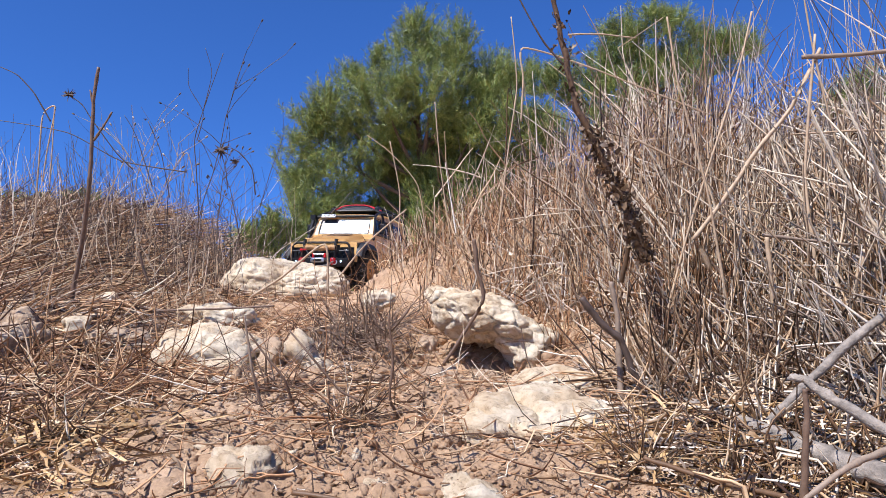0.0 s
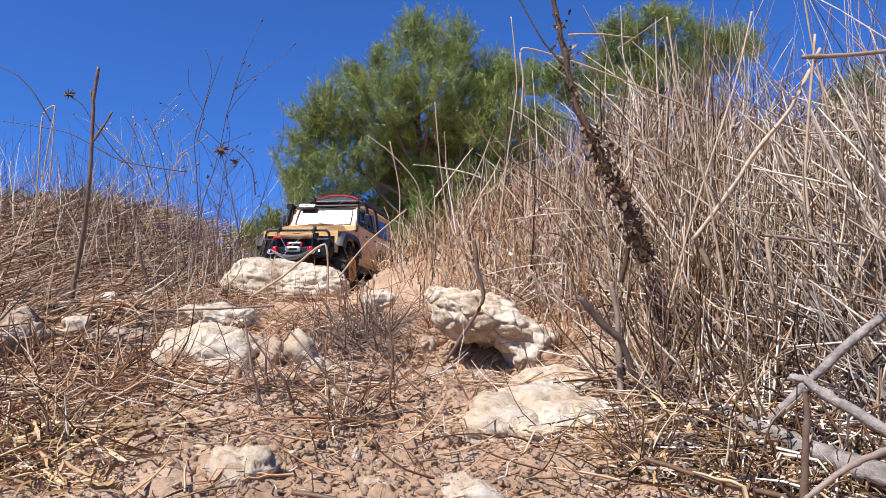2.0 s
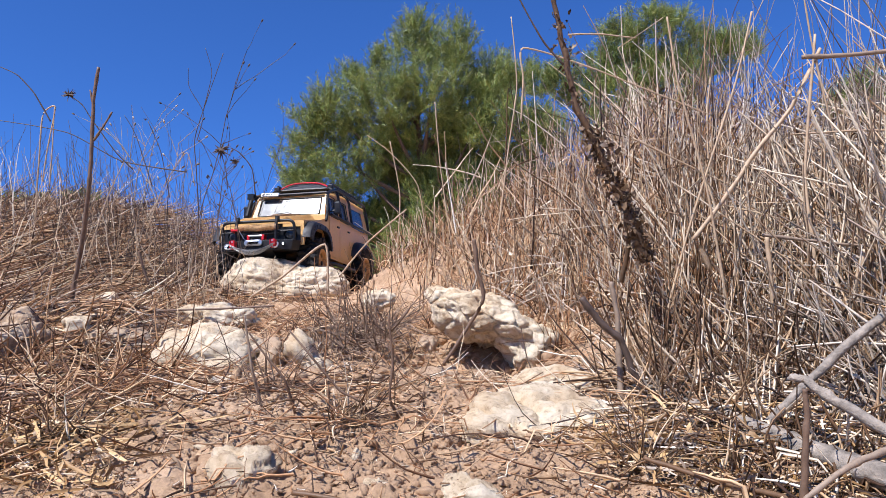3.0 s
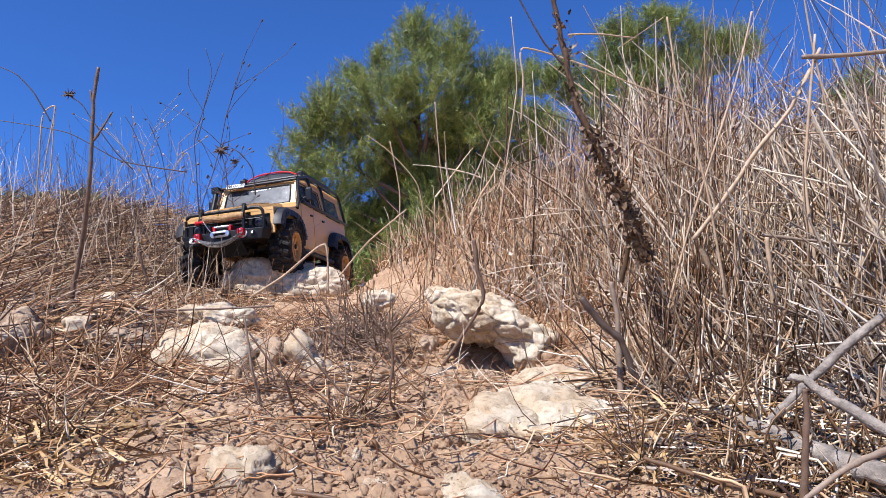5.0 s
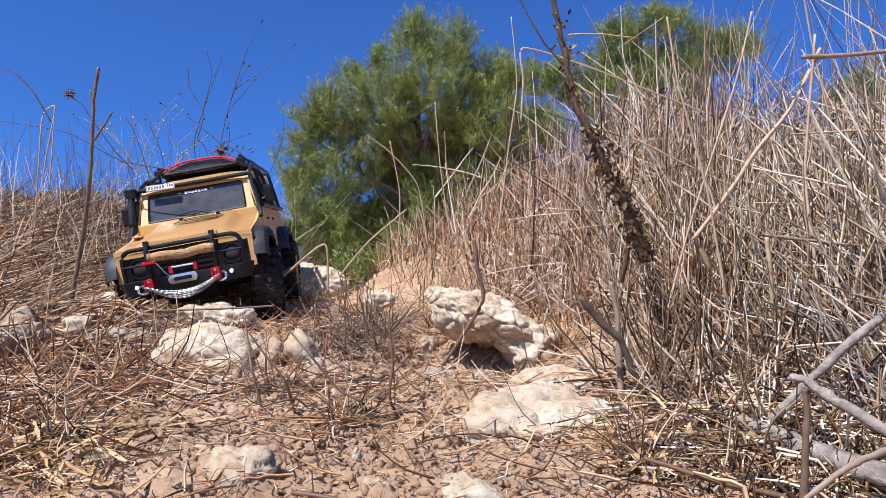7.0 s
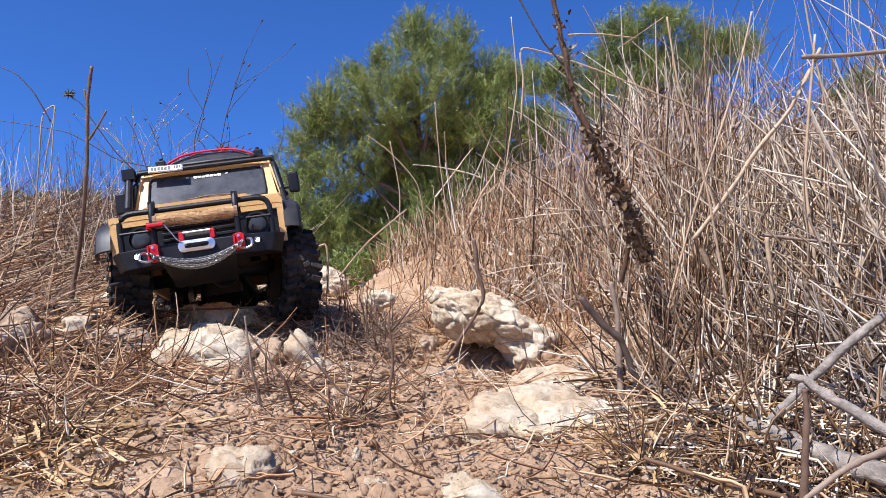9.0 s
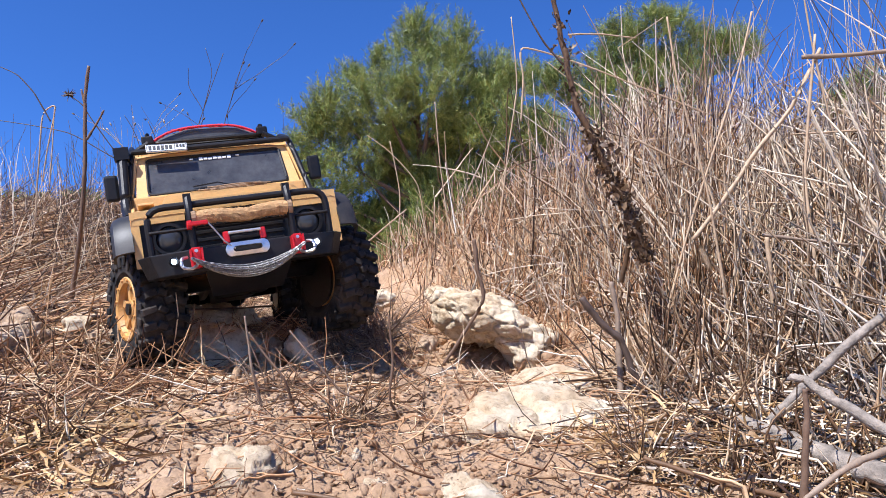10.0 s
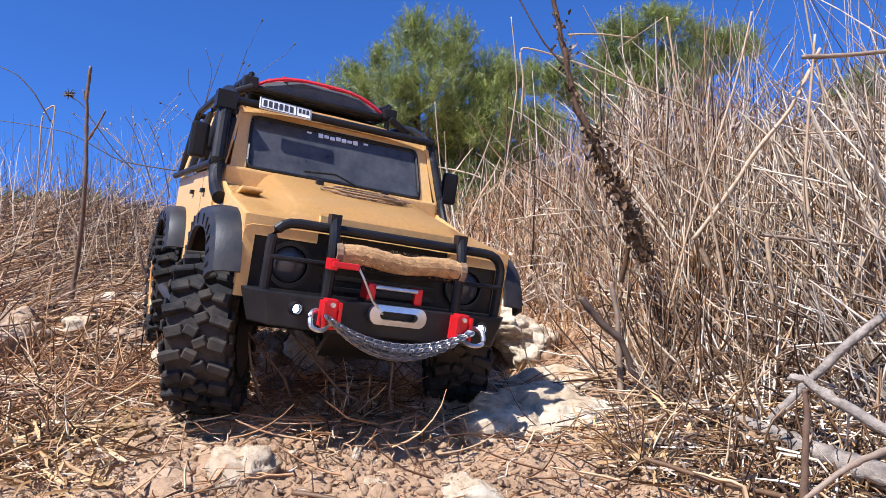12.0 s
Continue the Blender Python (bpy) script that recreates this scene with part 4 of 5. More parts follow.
def block(x0, x1, y0, y1, z0, z1, round_by=0.0015, m=None):
    bm = bmesh.new()
    box(bm, min(x0, x1), max(x0, x1), y0, y1, z0, z1, m)
    bmesh.ops.recalc_face_normals(bm, faces=bm.faces)
    return soften(bm, round_by)


def bent(points, r=0.012, n=5):
    """A path with rounded corners."""
    pts = [Vector(p) for p in points]
    out = [pts[0]]
    for a, b, c in zip(pts, pts[1:], pts[2:]):
        u, w = a - b, c - b
        p, q = b + u.normalized() * min(r, u.length * 0.45), b + w.normalized() * min(r, w.length * 0.45)
        for i in range(n + 1):
            t = i / n
            out.append(p * (1 - t) ** 2 + b * 2 * t * (1 - t) + q * t * t)
    return out + [pts[-1]]


def rod(bm, points, radius, sides=10):
    line = np.array([tuple(p) for p in points])[None]
    v, f = tubes(line, np.full((1, line.shape[1]), radius), sides)
    vs = [bm.verts.new(p) for p in v]
    for q in f:
        bm.faces.new([vs[i] for i in q])
    bm.faces.new(vs[:sides][::-1])
    bm.faces.new(vs[-sides:])
    return bm


def turned(bm, profile, segments=36, m=Matrix()):
    """A ring turned about x from (x, radius) pairs that close."""
    rings = []
    for i in range(segments):
        a = 2 * math.pi * i / segments
        rings.append([bm.verts.new(m @ Vector((x, r * math.cos(a), r * math.sin(a)))) for x, r in profile])
    k = len(profile)
    for i in range(segments):
        a, b = rings[i], rings[(i + 1) % segments]
        for j in range(k):
            bm.faces.new((a[j], a[(j + 1) % k], b[(j + 1) % k], b[j]))
    return bm


def side_x(z):
    """Half the body's width at a height: upright below the belt, leaning in above."""
    return 0.0985 if z <= 0.189 else 0.0985 - (z - 0.189) * 0.2


def panel(bm, outline, side, out=0.0, thick=0.003):
    """A side panel of the body from (y, z) pairs."""
    a = [bm.verts.new((side * (side_x(z) + out), y, z)) for y, z in outline]
    b = [bm.verts.new((side * (side_x(z) + out - thick), y, z)) for y, z in outline]
    bm.faces.new(a)
    bm.faces.new(b[::-1])
    for i in range(len(a)):
        j = (i + 1) % len(a)
        bm.faces.new((a[i], b[i], b[j], a[j]))
    return bm


def dusty(name, colour, dust, amount, rough, scale=35, metal=0.0):
    """Paint or plastic with pale dust in patches."""
    m, n, l, b = material(name, rough, metal)
    f = ramp(n, l, noise_node(n, l, scale, 9, 0.7), [(0.42, (0, 0, 0)), (0.75, (amount,) * 3)])
    g = ramp(n, l, noise_node(n, l, scale * 9, 5, 0.7), [(0.2, (0.8,) * 3), (0.8, (1.1,) * 3)])
    l.new(mix(n, l, f, mix(n, l, 1.0, colour, g, "MULTIPLY"), dust), b.inputs["Base Color"])
    r = n.new("ShaderNodeMapRange")
    r.inputs[3].default_value, r.inputs[4].default_value = rough, min(0.95, rough + 0.4)
    l.new(f, r.inputs[0])
    l.new(r.outputs[0], b.inputs["Roughness"])
    bump(n, l, b, noise_node(n, l, scale * 14, 4), 0.25, 0.0006)
    return m


EARTH = (0.42, 0.31, 0.22)
YELLOW = dusty("tan yellow paint", (0.76, 0.445, 0.145), (0.60, 0.44, 0.26), 0.3, 0.38)
BLACK = dusty("black plastic", (0.009, 0.009, 0.010), EARTH, 0.05, 0.42)
BLACK.node_tree.nodes["Principled BSDF"].inputs["Specular IOR Level"].default_value = 0.3
FLARE = dusty("grey-black plastic", (0.013, 0.013, 0.014), EARTH, 0.10, 0.5)
RUBBER = dusty("dusty rubber", (0.012, 0.012, 0.012), EARTH, 0.20, 0.8, 28)
RUBBER.node_tree.nodes["Principled BSDF"].inputs["Specular IOR Level"].default_value = 0.25
RIM = dusty("orange tan wheel", (0.62, 0.31, 0.08), EARTH, 0.4, 0.5, 60)
RED = plain("red anodised metal", (0.65, 0.015, 0.02), 0.35, 0.25, 0.1, 200)
STEEL = plain("bare steel", (0.62, 0.62, 0.62), 0.32, 0.9, 0.15, 150)
CHROME = plain("steel chain", (0.34, 0.33, 0.32), 0.42, 0.95, 0.3, 300)
ROPE = plain("red rope", (0.62, 0.02, 0.04), 0.8, 0, 0.3, 400, 0.0008)
CORD = plain("brown cord", (0.25, 0.16, 0.09), 0.85, 0, 0.3, 300)
CLOTH = plain("dark grey canvas", (0.085, 0.088, 0.095), 0.9, 0, 0.2, 120, 0.001)
JUTE = plain("tan jute", (0.44, 0.255, 0.105), 0.85, 0, 0.35, 160, 0.003)
PLATE = plain("white plate", (0.8, 0.8, 0.78), 0.4, 0, 0.04, 50)
INK = plain("black ink", (0.03, 0.03, 0.035), 0.5)
LENS = plain("dark headlight lens", (0.05, 0.052, 0.055), 0.15, 0, 0.1, 80)
GLASS, gn, gl, gb = material("smoked dusty windscreen", 0.22, 0.0, Transmission_Weight=0.35, IOR=1.45)
gl.new(ramp(gn, gl, noise_node(gn, gl, 45, 8, 0.7), [(0.3, (0.05, 0.053, 0.06)), (0.75, (0.14, 0.14, 0.145))]), gb.inputs["Base Color"])
gr = gn.new("ShaderNodeMapRange")
gr.inputs[3].default_value, gr.inputs[4].default_value = 0.10, 0.26
gl.new(noise_node(gn, gl, 60, 8, 0.7), gr.inputs[0])
gl.new(gr.outputs[0], gb.inputs["Roughness"])
LED, ln_, ll_, lb = material("white led", 0.2, 0.0, Base_Color=(0.8, 0.85, 0.9, 1), Emission_Color=(0.72, 0.85, 1.0, 1), Emission_Strength=6.0)

car = tagged(new("model_car"), "tan yellow off-road model car with roof rack and chain", "model car")


def car_body():
    body = bmesh.new()
    lower = [(-0.226, 0.105), (-0.219, 0.105), (-0.212, 0.140), (-0.112, 0.140), (-0.09, 0.088), (0.09, 0.088), (0.112, 0.140), (0.208, 0.140), (0.222, 0.108), (0.236, 0.108), (0.236, 0.189), (-0.083, 0.189), (-0.09, 0.180), (-0.14, 0.166), (-0.226, 0.151)]
    uppers = ([(-0.084, 0.189), (-0.072, 0.189), (-0.052, 0.241), (-0.0665, 0.241)], [(-0.006, 0.189), (0.006, 0.189), (0.006, 0.246), (-0.006, 0.246)], [(0.068, 0.189), (0.094, 0.189), (0.094, 0.246), (0.068, 0.246)], [(0.205, 0.189), (0.236, 0.189), (0.232, 0.246), (0.205, 0.246)], [(-0.063, 0.239), (0.232, 0.246), (0.228, 0.262), (0.005, 0.262), (-0.060, 0.247)])
    for s in (-1, 1):
        panel(body, lower, s)
        for u in uppers:
            panel(body, u, s)
    box(body, -0.0955, 0.0955, 0.2332, 0.2358, 0.108, 0.188)
    box(body, -0.086, 0.086, 0.229, 0.232, 0.188, 0.248)
    return part("body", body, YELLOW, car)


def car_hood():
    bm = bmesh.new()
    xs = [-0.0985, -0.0975, -0.094, -0.078, -0.069, -0.063, -0.055, -0.025, 0, 0.025, 0.055, 0.063, 0.069, 0.078, 0.094, 0.0975, 0.0985]
    ys = [-0.228, -0.2265, -0.222, -0.205, -0.18, -0.15, -0.12, -0.094, -0.088]
    grid = []
    for y in ys:
        u = (y + 0.228) / 0.14
        row = []
        for x in xs:
            wing = 0.1515 + 0.0245 * u - (0.006 if abs(x) > 0.098 else 0.0015 if abs(x) > 0.097 else 0)
            crown = smooth((0.071 - abs(x)) / 0.012) * (0.0095 + 0.005 * u) * smooth((y + 0.229) / 0.02) + 0.001 * (1 - (x / 0.1) ** 2)
            z = wing + float(crown) - 0.007 * (1 - float(smooth((y + 0.229) / 0.008)))
            row.append(bm.verts.new((x, y, z)))
        grid.append(row)
    for a, b in zip(grid, grid[1:]):
        for i in range(len(xs) - 1):
            bm.faces.new((a[i], a[i + 1], b[i + 1], b[i]))
    bmesh.ops.solidify(bm, geom=bm.faces[:], thickness=0.003)
    hood = part("hood", bm, YELLOW, car, smooth=True)
    part("hood_vent", block(-0.091, -0.075, -0.150, -0.115, 0.1672, 0.1698, 0.0008, pose(0, 0, 0, -9.6, 0, 0) @ pose(0, -0.028, -0.0245)), YELLOW, hood)
    for x in (-0.022, 0.036):
        part("hood_pin", block(x - 0.003, x + 0.003, -0.112, -0.106, 0.182, 0.191, 0.001), BLACK, hood, "small black hood pin")
    cord = bmesh.new()
    rnd = random.Random(4)
    for k in range(4):
        cx, cy, rx, ry = 0.014 + rnd.uniform(-0.006, 0.006), -0.135 + rnd.uniform(-0.006, 0.006), 0.032 + rnd.uniform(-0.006, 0.006), 0.014 + rnd.uniform(-0.003, 0.004)
        pts = []
        for i in range(25):
            a = 2 * math.pi * i / 24 + k
            pts.append((cx + rx * math.cos(a), cy + ry * math.sin(a) + 0.002 * math.sin(3 * a + k), 0.1815 + 0.0012 * k + 0.171 * (cy + ry * math.sin(a) + 0.135)))
        rod(cord, pts, 0.0007, 5)
    part("cord_coil", cord, CORD, hood, "thin brown cord coiled on the bonnet")
    nose = bmesh.new()
    for s in (-1, 1):
        box(nose, *sorted((s * 0.0495, s * 0.0985)), -0.2275, -0.222, 0.1385, 0.1515)
        box(nose, *sorted((s * 0.091, s * 0.0985)), -0.2273, -0.222, 0.098, 0.1385)
    box(nose, -0.0495, 0.0495, -0.2275, -0.222, 0.147, 0.1575)
    soften(nose, 0.001)
    part("front_panel", nose, YELLOW, car)
    part("scuttle", block(-0.0955, 0.0955, -0.09, -0.076, 0.170, 0.191, 0.002), YELLOW, car)


def car_windscreen():
    lean = Matrix.Translation((0, -0.083, 0.1905)) @ pose(0, 0, 0, -24.5)
    frame_bm = bmesh.new()
    box(frame_bm, -0.093, 0.093, -0.0025, 0.004, -0.006, 0.0, lean)
    box(frame_bm, -0.086, 0.086, -0.0025, 0.004, 0.0515, 0.0575, lean)
    for s in (-1, 1):
        a = [(s * 0.0795, 0.0), (s * 0.092, 0.0), (s * 0.086, 0.0515), (s * 0.077, 0.0515)]
        f = [frame_bm.verts.new(lean @ Vector((x, -0.0025, z))) for x, z in a]
        g = [frame_bm.verts.new(lean @ Vector((x, 0.004, z))) for x, z in a]
        frame_bm.faces.new(f)
        frame_bm.faces.new(g[::-1])
        for i in range(4):
            frame_bm.faces.new((f[i], g[i], g[(i + 1) % 4], f[(i + 1) % 4]))
    bmesh.ops.recalc_face_normals(frame_bm, faces=frame_bm.faces)
    shield = part("windscreen_frame", frame_bm, YELLOW, car)
    gasket = bmesh.new()
    ring = [(-0.0785, 0.001), (0.0785, 0.001), (0.0762, 0.0505), (-0.0762, 0.0505), (-0.0785, 0.001)]
    rod(gasket, bent([lean @ Vector((x, -0.003, z)) for x, z in [(0, 0.001)] + ring[1:4] + [ring[0], (0, 0.001)]], 0.006), 0.0016, 6)
    part("gasket", gasket, BLACK, shield, "black rubber gasket")
    glass = bmesh.new()
    a = [(-0.078, 0.001), (0.078, 0.001), (0.0758, 0.0505), (-0.0758, 0.0505)]
    f = [glass.verts.new(lean @ Vector((x, -0.0018, z))) for x, z in a]
    g = [glass.verts.new(lean @ Vector((x, -0.0008, z))) for x, z in a]
    glass.faces.new(f)
    glass.faces.new(g[::-1])
    for i in range(4):
        glass.faces.new((f[i], g[i], g[(i + 1) % 4], f[(i + 1) % 4]))
    part("windscreen", glass, GLASS, shield, "dark smoked dusty windscreen")
    mark = bmesh.new()
    for i in range(7):
        x = -0.018 + i * 0.0054
        box(mark, x, x + 0.0042, -0.0029, -0.0021, 0.0435 + 0.0006 * (i % 2), 0.0475 - 0.0005 * (i % 3), lean)
    box(mark, -0.0285, -0.0245, -0.0029, -0.0021, 0.0455, 0.047, lean)
    box(mark, 0.0245, 0.0285, -0.0029, -0.0021, 0.0455, 0.047, lean)
    part("windscreen_mark", mark, PLATE, shield, "white printed strip")
    tag = lean @ pose(-0.052, -0.0175, 0.0550, 0, 2, 0)
    plate = part("plate", block(-0.0225, 0.0225, -0.001, 0.001, -0.0055, 0.0055, 0.0006, tag), PLATE, car, "small white number plate")
    ink = bmesh.new()
    for i in range(6):
        x = -0.0195 + i * 0.0045
        box(ink, x, x + 0.0032, -0.0014, -0.0011, -0.003, 0.0028, tag)
    box(ink, 0.0085, 0.0092, -0.0014, -0.0011, -0.005, 0.005, tag)
    for i in range(3):
        x = 0.0108 + i * 0.0034
        box(ink, x, x + 0.0024, -0.0014, -0.0011, -0.0012, 0.003, tag)
    for x0, x1, z0, z1 in ((-0.0218, 0.0218, 0.0045, 0.005), (-0.0218, 0.0218, -0.005, -0.0045), (-0.0218, -0.0213, -0.005, 0.005), (0.0213, 0.0218, -0.005, 0.005)):
        box(ink, x0, x1, -0.0014, -0.0011, z0, z1, tag)
    part("plate_bars", ink, INK, plate, "dark bars")
    # wiper
    wiper = bmesh.new()
    rod(wiper, [lean @ Vector(p) for p in ((0.02, -0.004, 0.0), (-0.002, -0.005, 0.008), (-0.03, -0.004, 0.006))], 0.0009, 5)
    part("wiper", wiper, BLACK, shield)


def car_roof():
    bm = bmesh.new()
    rows = []
    ys = [-0.064, -0.058, -0.03, 0.05, 0.14, 0.215, 0.229, 0.234]
    xs = [-0.087, -0.0855, -0.08, -0.05, 0, 0.05, 0.08, 0.0855, 0.087]
    for y in ys:
        e = -0.005 if y in (-0.064, 0.234) else 0.0
        rows.append([bm.verts.new((x, y, 0.268 + e - 0.020 * float(smooth((0.012 - y) / 0.09)) - 0.006 * (abs(x) / 0.087) ** 4 - (0.004 if abs(x) > 0.086 else 0))) for x in xs])
    for a, b in zip(rows, rows[1:]):
        for i in range(len(xs) - 1):
            bm.faces.new((a[i], a[i + 1], b[i + 1], b[i]))
    bmesh.ops.solidify(bm, geom=bm.faces[:], thickness=0.004)
    part("roof", bm, YELLOW, car, smooth=True)
    inside = block(-0.094, 0.094, -0.07, 0.23, 0.125, 0.165, 0.002)
    part("interior", inside, BLACK, car, "black cabin floor")
    for s in (-1, 1):
        for y0, y1, name in ((-0.072, -0.006, "side_window"), (0.006, 0.068, "side_window"), (0.094, 0.205, "rear_window")):
            g = bmesh.new()
            top0 = y0 + (0.02 if y0 < -0.05 else 0)
            panel(g, [(y0, 0.189), (y1, 0.189), (y1, 0.2465), (top0, 0.2425 if y0 < -0.05 else 0.2465)], s, -0.0012, 0.001)
            part(name, g, GLASS, car, "dark smoked side glass")
        for y0, y1 in ((-0.074, -0.002), (0.002, 0.076)):
            d = bmesh.new()
            cut = 0.0 if y0 < 0 else 0.02
            panel(d, [(y0, 0.094), (y1 - cut, 0.094), (y1, 0.15), (y1, 0.1885), (y0, 0.1885)], s, 0.0018, 0.002)
            soften(d, 0.0008, 1)
            door = part("door", d, YELLOW, car)
            h = block(s * 0.1, s * 0.1035, y1 - 0.02, y1 - 0.008, 0.168, 0.172, 0.0006)
            part("door_handle", h, BLACK, door, "black door handle")
            rim = bmesh.new()
            lo = 0.0 if y0 > -0.05 else 0.018
            pts = [(y0 + 0.005, 0.191), (y1 - 0.006, 0.191), (y1 - 0.006, 0.243), (y0 + 0.005 + lo, 0.243), (y0 + 0.005, 0.191)]
            rod(rim, [(s * (side_x(z) + 0.0008), y, z) for y, z in pts], 0.0013, 5)
            part("window_frame", rim, BLACK, door, "black window surround")


def car_fittings():
    # flares
    for s in (-1, 1):
        for yc in (-0.162, 0.162):
            arch = [(-0.069, 0.112), (-0.066, 0.122), (-0.061, 0.132), (-0.053, 0.141), (-0.043, 0.147), (-0.03, 0.151), (0.0, 0.1525), (0.03, 0.151), (0.043, 0.147), (0.054, 0.140), (0.063, 0.129), (0.069, 0.116), (0.073, 0.102)]
            bm = bmesh.new()
            loops = []
            for x, lift in ((0.098, 0.004), (0.108, 0.003), (0.1145, 0.0005), (0.1172, -0.004), (0.1178, -0.014)):
                loops.append([bm.verts.new((s * x, yc + y * (1 + lift / 0.075), 0.08 + (z - 0.08) * (1 + lift / 0.075))) for y, z in arch])
            for a, b in zip(loops, loops[1:]):
                for i in range(len(arch) - 1):
                    bm.faces.new((a[i], a[i + 1], b[i + 1], b[i]))
            bmesh.ops.recalc_face_normals(bm, faces=bm.faces)
            bmesh.ops.solidify(bm, geom=bm.faces[:], thickness=0.003)
            flare = part("wheel_flare", bm, FLARE, car, "dark grey plastic wheel flare", smooth=True)
            flare.data.set_sharp_from_angle(angle=radians(38))
            for (ya, za), (yb, zb) in zip(arch, arch[1:]):
                for u in (0.5,):
                    y, z = yc + ya + (yb - ya) * u, za + (zb - za) * u
                    m = Matrix.Translation((s * 0.1165, y, z)) @ pose(0, 0, 0, math.degrees(math.atan2(zb - za, yb - ya)), 0, 0)
                    part("flare_rib", block(-0.0018, 0.0018, -0.0012, 0.0012, -0.012, -0.004, 0.0004, m), BLACK, flare)
    # protective cage
    for s in (-1, 1):
        paths = {
            "cage_rail": bent([(s * 0.101, -0.10, 0.172), (s * 0.0995, -0.086, 0.192), (s * 0.0905, -0.064, 0.249), (s * 0.0905, 0.0, 0.269), (s * 0.0905, 0.225, 0.270), (s * 0.0985, 0.243, 0.195)], 0.02),
            "cage_hoop": bent([(s * 0.104, 0.0, 0.19), (s * 0.0925, 0.0, 0.262), (s * 0.07, 0.0, 0.274)], 0.015),
            "cage_hoop.001": bent([(s * 0.104, 0.082, 0.19), (s * 0.0925, 0.082, 0.262), (s * 0.07, 0.082, 0.274)], 0.015),
            "cage_side_rail": [(s * 0.1035, -0.07, 0.1925), (s * 0.104, 0.238, 0.1925)],
            "side_step": bent([(s * 0.098, -0.085, 0.075), (s * 0.115, -0.075, 0.072), (s * 0.115, 0.075, 0.072), (s * 0.098, 0.085, 0.075)], 0.01),
        }
        for name, p in paths.items():
            part(name.split(".")[0], rod(bmesh.new(), p, 0.0034 if name != "side_step" else 0.0045), BLACK if name != "side_step" else FLARE, car)
        mirror = block(s * 0.109, s * 0.124, -0.068, -0.060, 0.194, 0.224, 0.003)
        rod(mirror, [(s * 0.098, -0.066, 0.2), (s * 0.112, -0.064, 0.204)], 0.0018, 6)
        part("wing_mirror", mirror, BLACK, car, "black wing mirror")
    part("cage_front_bar", rod(bmesh.new(), [(-0.0905, -0.0675, 0.2475), (0.0905, -0.0675, 0.2475)], 0.0034), BLACK, car)
    part("cage_rear_bar", rod(bmesh.new(), [(-0.0905, 0.228, 0.268), (0.0905, 0.228, 0.268)], 0.0034), BLACK, car)
    snorkel = rod(bmesh.new(), bent([(-0.102, -0.125, 0.162), (-0.104, -0.098, 0.175), (-0.101, -0.072, 0.242)], 0.02), 0.0055, 12)
    box(snorkel, -0.109, -0.093, -0.080, -0.064, 0.238, 0.252)
    part("snorkel", snorkel, BLACK, car, "black air intake snorkel")
    # grille, headlights
    grille = part("grille", block(-0.0915, 0.0915, -0.2235, -0.214, 0.098, 0.1475, 0.001), BLACK, car)
    for i in range(5):
        z = 0.108 + i * 0.0075
        part("grille_slat", block(-0.042, 0.042, -0.2265, -0.2238, z, z + 0.0035, 0.0006), BLACK, grille)
    for s in (-1, 1):
        bezel = turned(bmesh.new(), [(-0.001, 0.0155), (0.004, 0.0155), (0.004, 0.0125), (-0.001, 0.0125)], 24, pose(s * 0.066, -0.2245, 0.122, 0, 0, -90))
        head = part("headlight", bezel, BLACK, car, "round unlit headlight", smooth=False)
        lens = bmesh.new()
        bmesh.ops.create_uvsphere(lens, u_segments=20, v_segments=10, radius=0.0128, matrix=pose(s * 0.066, -0.2235, 0.122) @ Matrix.Diagonal((1, 0.4, 1, 1)))
        part("lens", lens, LENS, head, "dark glass lens", smooth=True)
    # bumper
    bm = bmesh.new()
    top = [(-0.097, -0.236), (-0.086, -0.253), (-0.052, -0.262), (0.052, -0.262), (0.086, -0.253), (0.097, -0.236), (0.09, -0.226), (-0.09, -0.226)]
    lo = [bm.verts.new((x * (0.93 if abs(x) > 0.06 else 1), y, 0.084)) for x, y in top]
    hi = [bm.verts.new((x, y, 0.1055)) for x, y in top]
    bm.faces.new(hi)
    bm.faces.new(lo[::-1])
    for i in range(8):
        j = (i + 1) % 8
        bm.faces.new((lo[i], lo[j], hi[j], hi[i]))
    bmesh.ops.recalc_face_normals(bm, faces=bm.faces)
    soften(bm, 0.0012)
    bumper = part("bumper", bm, BLACK, car, "black steel front bumper")
    skid = bmesh.new()
    vs = [skid.verts.new(p) for p in ((-0.04, -0.258, 0.084), (0.04, -0.258, 0.084), (0.034, -0.215, 0.062), (-0.034, -0.215, 0.062), (-0.04, -0.252, 0.084), (0.04, -0.252, 0.084), (0.034, -0.212, 0.066), (-0.034, -0.212, 0.066))]
    for q in ((3, 2, 1, 0), (4, 5, 6, 7), (0, 1, 5, 4), (1, 2, 6, 5), (2, 3, 7, 6), (3, 0, 4, 7)):
        skid.faces.new([vs[i] for i in q])
    part("skid_plate", skid, BLACK, car)
    for s in (-1, 1):
        ring = turned(bmesh.new(), [(-0.001, 0.0045), (0.003, 0.0045), (0.003, 0.0032), (-0.001, 0.0032)], 16, pose(s * 0.066, -0.2595, 0.0968, 0, 0, -90 - s * 14))
        fog = part("fog_lamp", ring, BLACK, car, "lit white fog lamp")
        led = bmesh.new()
        bmesh.ops.create_uvsphere(led, u_segments=12, v_segments=8, radius=0.0026, matrix=pose(s * 0.066, -0.2595, 0.0968) @ Matrix.Diagonal((1, 0.5, 1, 1)))
        part("bulb", led, LED, fog, "glowing white led", smooth=True)
        # red hook mounts with their shackles
        hook = block(s * 0.042, s * 0.050, -0.2715, -0.262, 0.087, 0.106, 0.001)
